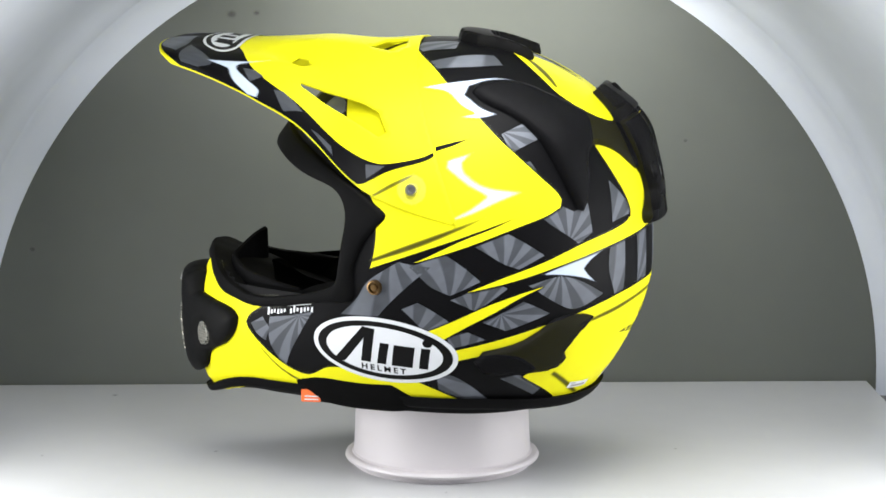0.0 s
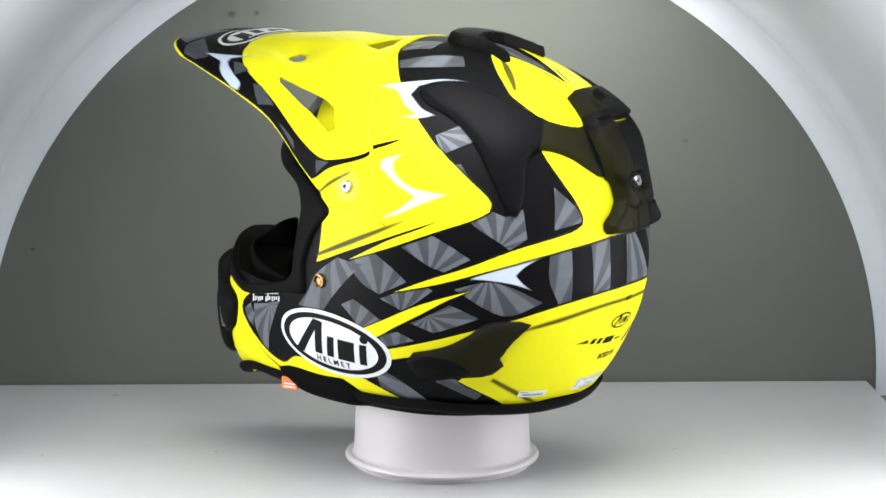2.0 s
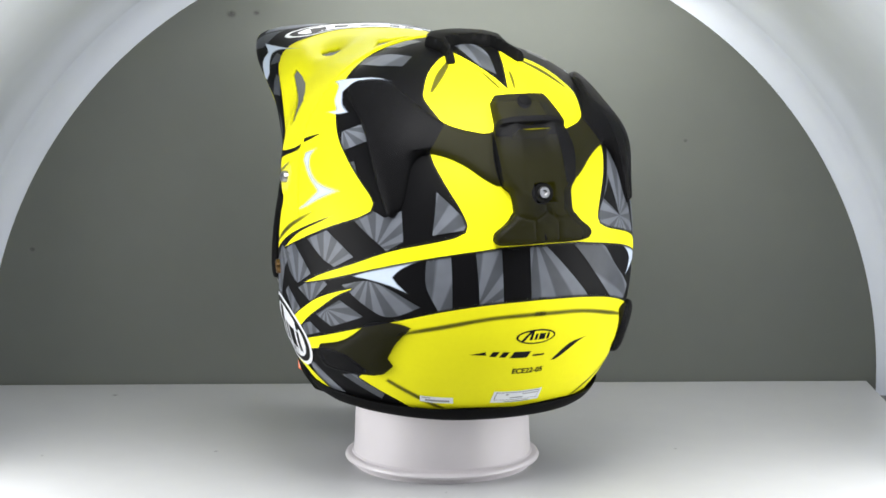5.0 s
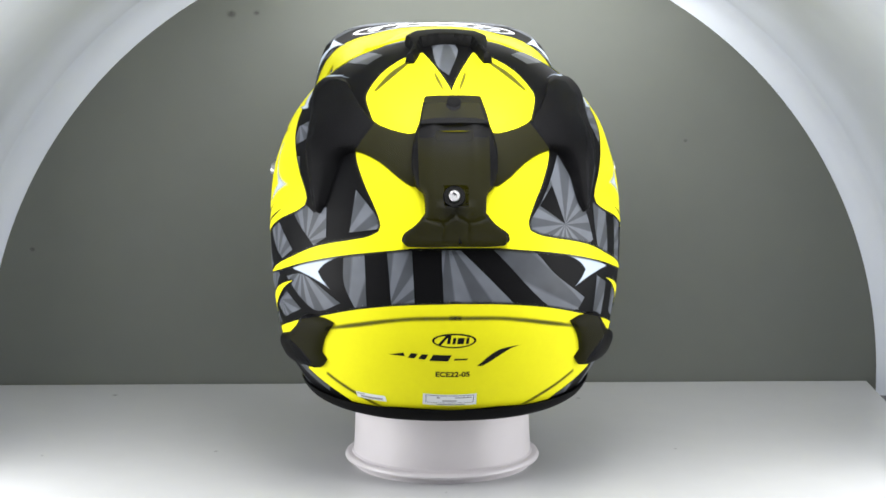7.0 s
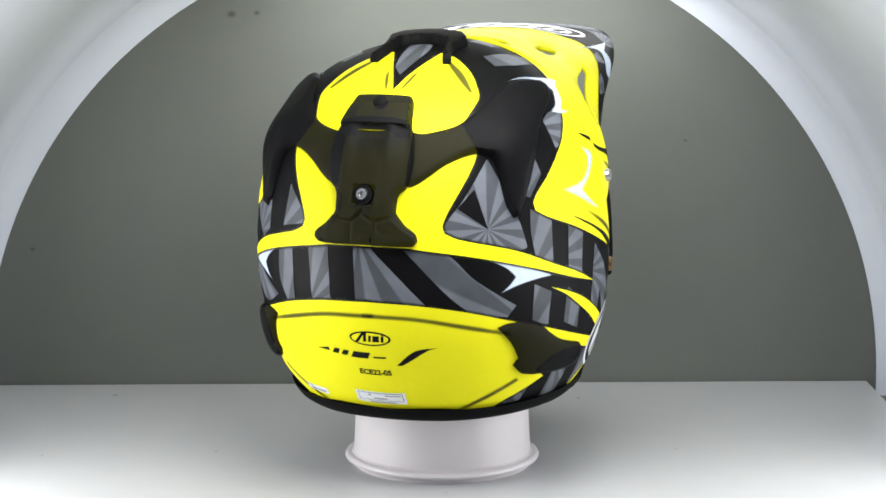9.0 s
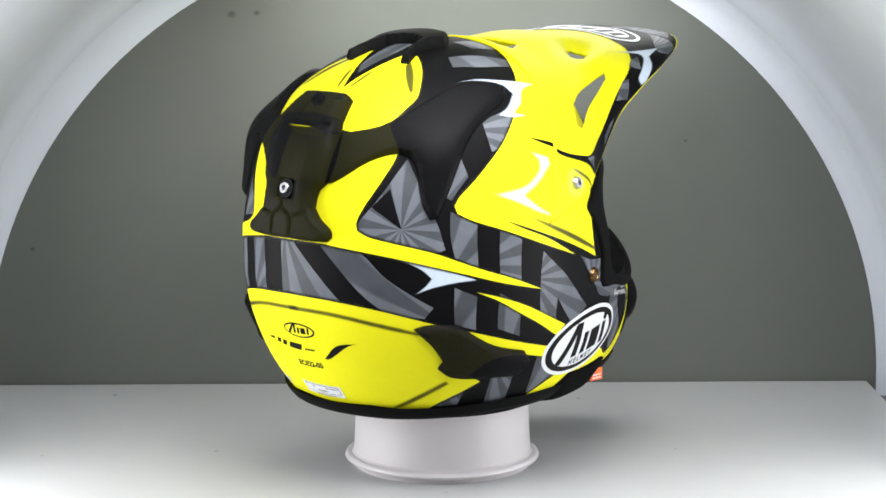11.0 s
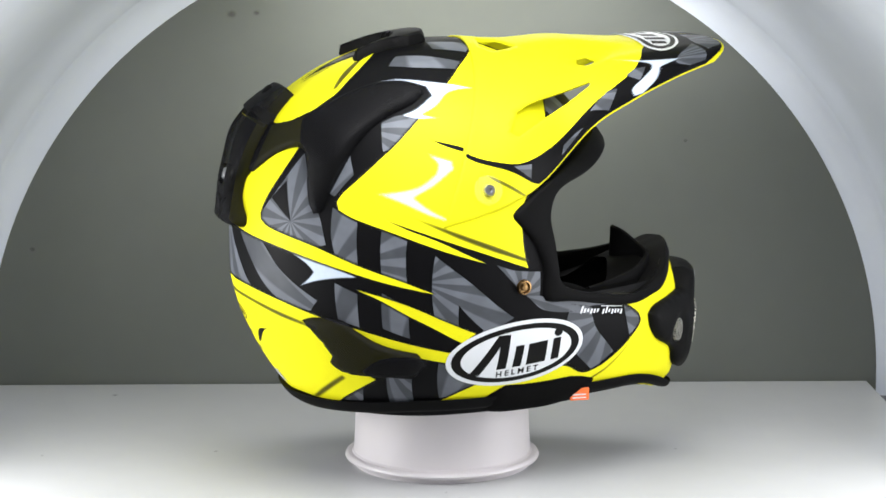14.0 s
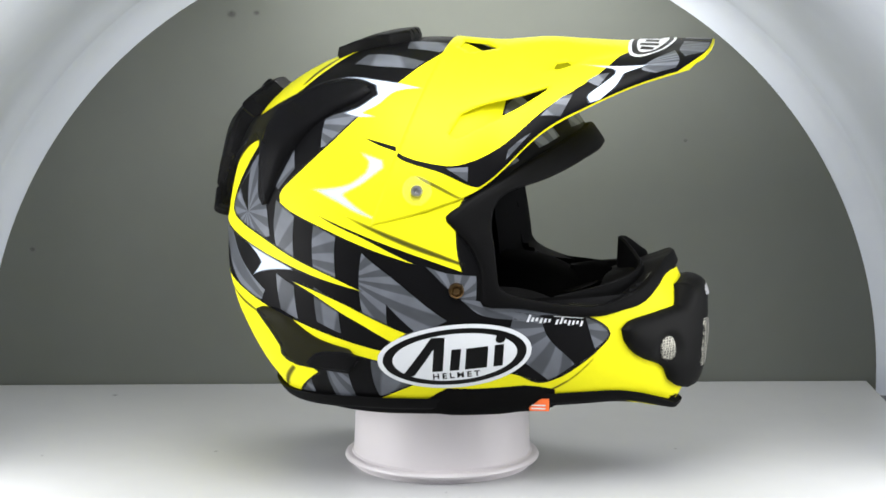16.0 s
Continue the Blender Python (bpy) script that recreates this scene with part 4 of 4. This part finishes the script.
def ellipse(rx, ry, n=40, cx=0.0, cy=0.0):
    return [(cx + rx * math.cos(2 * math.pi * k / n), cy + ry * math.sin(2 * math.pi * k / n)) for k in range(n)]


def bar(x0, y0, x1, y1, slant=0.0):
    return [(x0, y0), (x1, y0), (x1 + slant * (y1 - y0), y1), (x0 + slant * (y1 - y0), y1)]


def emblem(k):
    """Plain shapes of a slanted emblem: a wedge, upright strokes and a dot, sized by k."""
    return [[(p[0] * k, p[1] * k) for p in poly] for poly in (
        [(-0.0375, -0.0122), (-0.0290, -0.0125), (-0.0085, 0.0162), (-0.0155, 0.0165)], bar(-0.0165, -0.0098, -0.0092, 0.0160, 0.12), bar(-0.0045, -0.0098, 0.0022, 0.0066, 0.15),
        bar(0.0062, -0.0098, 0.0215, 0.0064, 0.12), bar(0.0260, -0.0098, 0.0325, 0.0064, 0.12), ellipse(0.0036, 0.0032, 12, 0.0322, 0.0105))]


def lettering(name, words, size, mid, ends, layer, parent, mode="rear", spread=1.0, down=0.0, space=1.0):
    """Letters in the built-in font, laid on the shell."""
    cu = bpy.data.curves.new(name, "FONT")
    cu.body, cu.size, cu.align_x, cu.align_y = words, size, "CENTER", "CENTER"
    cu.offset, cu.space_character = size * 0.03, space
    tmp = bpy.data.objects.new(name, cu)
    scene.collection.objects.link(tmp)
    bpy.context.view_layer.update()
    me = bpy.data.meshes.new_from_object(tmp.evaluated_get(bpy.context.evaluated_depsgraph_get()))
    bpy.data.objects.remove(tmp)
    a, b = on_form(SHELL, *ends[0], 0, mode == "front")[0], on_form(SHELL, *ends[1], 0, mode == "front")[0]
    o, nrm = on_form(SHELL, *mid, 0, mode == "front")
    x = (b - a).normalized()
    nrm = (nrm - x * nrm.dot(x)).normalized()
    y = nrm.cross(x)
    bm = bmesh.new()
    bm.from_mesh(me)
    for v in bm.verts:
        q = o + x * v.co.x * spread + y * (v.co.y + down)
        hit = SHELL.ray_cast(q + nrm * 0.05, -nrm)[0]
        v.co = (hit if hit is not None else q) + nrm * lift_of(layer)
    return part(name, bm, DECAL_BLACK, parent, smooth=0)


def side_logo(mid, ends):
    base = slab("oval_sticker", DECAL_WHITE, [ellipse(0.0535, 0.0245)], mid, ends, 5, SHELL_OB, "front", "white oval sticker with black ring")
    slab("oval_ring", DECAL_BLACK, [ellipse(0.0500, 0.0216)], mid, ends, 5.7, base, "front")
    slab("oval_field", DECAL_WHITE, [ellipse(0.0432, 0.0180)], mid, ends, 6.4, base, "front")
    slab("emblem", DECAL_BLACK, emblem(1.0), mid, ends, 7.1, base, "front", "black slanted emblem strokes", step=0.003)
    lettering("sticker_lettering", "HELMET", 0.0063, mid, ends, 7.1, base, "front", 1.08, -0.0140, 1.5)


side_logo((-55.9, -30.6), ((-67.7, -49.0), (-43.0, -16.3)))
side_logo((57.4, -30.6), ((43.9, -16.6), (68.8, -49.8)))

# rear artwork
ENDS = ((-8, -49.5), (8, -49.5))
ring = slab("small_emblem", DECAL_BLACK, [ellipse(0.0150, 0.0058, 28)], (-0.2, -44.5), ENDS, 4.2, SHELL_OB, "rear", "small black oval emblem", step=0.003)
slab("emblem_field", YELLOW, [ellipse(0.0135, 0.0046, 28)], (-0.2, -44.5), ENDS, 4.8, ring, "rear", step=0.003)
slab("emblem_mark", DECAL_BLACK, emblem(0.30), (-0.2, -44.3), ENDS, 5.4, ring, "rear", step=0.002)
slab("model_mark", DECAL_BLACK, [[(-0.0440, -0.0020), (-0.0340, 0.0016), (-0.0330, -0.0012)], bar(-0.0310, -0.0020, -0.0265, 0.0022, 0.5), bar(-0.0240, -0.0022, -0.0195, 0.0022, 0.5), bar(-0.0165, -0.0028, -0.0040, 0.0024, 0.5), bar(0.0000, -0.0020, 0.0090, -0.0006, 0.5),
     [(0.0160, -0.0076), (0.0200, -0.0076), (0.0380, 0.0030), (0.0460, 0.0048), (0.0300, 0.0036)]], (-0.2, -49.8), ENDS, 4.2, SHELL_OB, "rear", "black slanted model strokes", step=0.002)


lettering("approval_lettering", "ECE22-05", 0.0062, (-0.4, -55.2), ENDS, 4.5, SHELL_OB, spread=0.95)

# size and weight stickers
LOW = ((-9, -64), (9, -64))
size_label = slab("size_sticker", DECAL_WHITE, [bar(-0.0185, -0.0058, 0.0185, 0.0058)], (-1.0, -64.2), LOW, 4.2, SHELL_OB, "rear", "white printed size sticker")
slab("print_frame", DECAL_BLACK, [bar(-0.0165, -0.0032, 0.0165, 0.0048)], (-1.0, -64.2), LOW, 4.8, size_label, "rear", step=0.003)
slab("print_field", DECAL_WHITE, [bar(-0.0161, -0.0028, 0.0161, 0.0044)], (-1.0, -64.2), LOW, 5.4, size_label, "rear", step=0.003)
slab("print", DECAL_GREY, [bar(-0.0090, 0.0018, -0.0068, 0.0034), bar(0.0035, 0.0020, 0.0150, 0.0031), bar(-0.0050, -0.0014, 0.0048, 0.0000), bar(-0.0085, -0.0052, 0.0105, -0.0042)], (-1.0, -64.2), LOW, 6.0, size_label, "rear", step=0.002)
LOW2 = ((-31.6, -65), (-21.4, -65.2))
weight_label = slab("weight_sticker", DECAL_WHITE, [bar(-0.0115, -0.0030, 0.0115, 0.0030)], (-26.6, -65.0), LOW2, 4.2, SHELL_OB, "rear", "white printed weight sticker")
slab("print", DECAL_GREY, [bar(-0.0105, 0.0012, -0.0045, 0.0021), bar(-0.0080, -0.0018, 0.0090, 0.0002)], (-26.6, -65.0), LOW2, 4.9, weight_label, "rear", step=0.002)

# signature strokes beside the chin
for mid, ends in (((-41.2, -6.3), ((-48.0, -9.5), (-33.7, -4.1))), ((41.5, -5.8), ((34.5, -3.6), (48.9, -8.5)))):
    slab("signature", DECAL_WHITE, [bar(-0.0215 + k * 0.0031 + (0.0025 if k > 5 else 0), -0.0018 + 0.0006 * ((k * 7) % 3 - 1), -0.0198 + k * 0.0031 + (0.0025 if k > 5 else 0), (0.0030 if k in (0, 7) else 0.0012), 0.25) for k in range(13)] + [bar(-0.002, 0.0030, 0.020, 0.0035)], mid, ends, 4.2, SHELL_OB, "front", "white handwritten strokes", step=0.002)
# small emblem on the chin vent
badge = [(1.5 * math.cos(a) * 1.6, 4.6 + 1.5 * math.sin(a)) for a in [k * math.pi / 10 for k in range(20)]]
raised("vent_badge", DECAL_GREY, badge, 0.0158, 0.6, "front", mouth, "small grey oval badge", step=0.5)
# peak emblem, over the tip's ridge


def peak_oval(rs, ra, layer, mat, name, parent, label=""):
    line = [(74 + rs * math.cos(2 * math.pi * k / 40), ra * math.sin(2 * math.pi * k / 40)) for k in range(40)]
    return part(name, sheet(line, "peak", layer, 2.0), mat, parent, label)


oval = peak_oval(8.5, 46, 4.2, DECAL_WHITE, "peak_sticker", PEAK_OB, "white oval sticker with black ring")
peak_oval(7.4, 42, 4.9, DECAL_BLACK, "peak_ring", oval)
peak_oval(5.6, 35, 5.6, DECAL_WHITE, "peak_field", oval)
for a0, a1, s0, s1 in ((-28, -18, 70, 77), (-13, -6, 71, 77), (-2, 8, 71, 76.5), (12, 18, 70, 77), (21, 27, 71, 76)):
    part("emblem_mark", sheet([(s0, a0), (s1, a0 + 4), (s1, a1 + 4), (s0, a1)], "peak", 6.3, 2.0), DECAL_BLACK, oval)


def speck(x, y, z, rx, rz, flat, parent):
    """A faint dust mark on the floor or the backdrop."""
    line = ellipse(rx * 1000, rz * 1000, 16)
    vs, tris, dist = fill(line, 1.2)
    bm = bmesh.new()
    fade = bm.verts.layers.float.new("fade")
    made = []
    for v, d in zip(vs, dist):
        b = bm.verts.new((x + v.x / 1000, y + (v.y / 1000 if flat else 0), z + (0 if flat else v.y / 1000)))
        b[fade] = min(1, d / (rz * 900))
        made.append(b)
    for f in tris:
        bm.faces.new([made[i] for i in f])
    return part("dust_mark", bm, DUST, parent, base=0)


DUST = paint_material("grey_dust", [(0.05, 0.05, 0.05)], 0.8, soft=True, alpha=0.45)
for px, pz, r in ((-0.343, 0.118, 0.0026), (-0.170, 0.318, 0.0042), (-0.149, 0.319, 0.0030), (0.215, 0.21, 0.002)):
    speck(px, YW - 0.0006, pz, r * 1.2, r, False, wall)
for px, py, r in ((-0.170, 0.030, 0.0026), (0.002, -0.090, 0.0016), (-0.30, 0.02, 0.002), (0.18, 0.03, 0.002), (-0.27, 0.22, 0.004), (0.12, 0.2, 0.003)):
    speck(px, py, 0.0004, r, r * 1.4, True, floor)

# ---------------------------------------------------------------- what moves


def motions():
    rows, turn = [], []
    for k in range(0, 17):
        a = 78.80 - 11.238 * k
        rows.append((float(k), pose(0, 0, ZB, 0, 0, a + 2.75) @ pose(0.00233, 0, 0)))
        turn.append((float(k), pose(CUP_X, 0, 0, 0, 0, a)))
    walk(helmet, rows)
    walk(cup, turn)


motions()
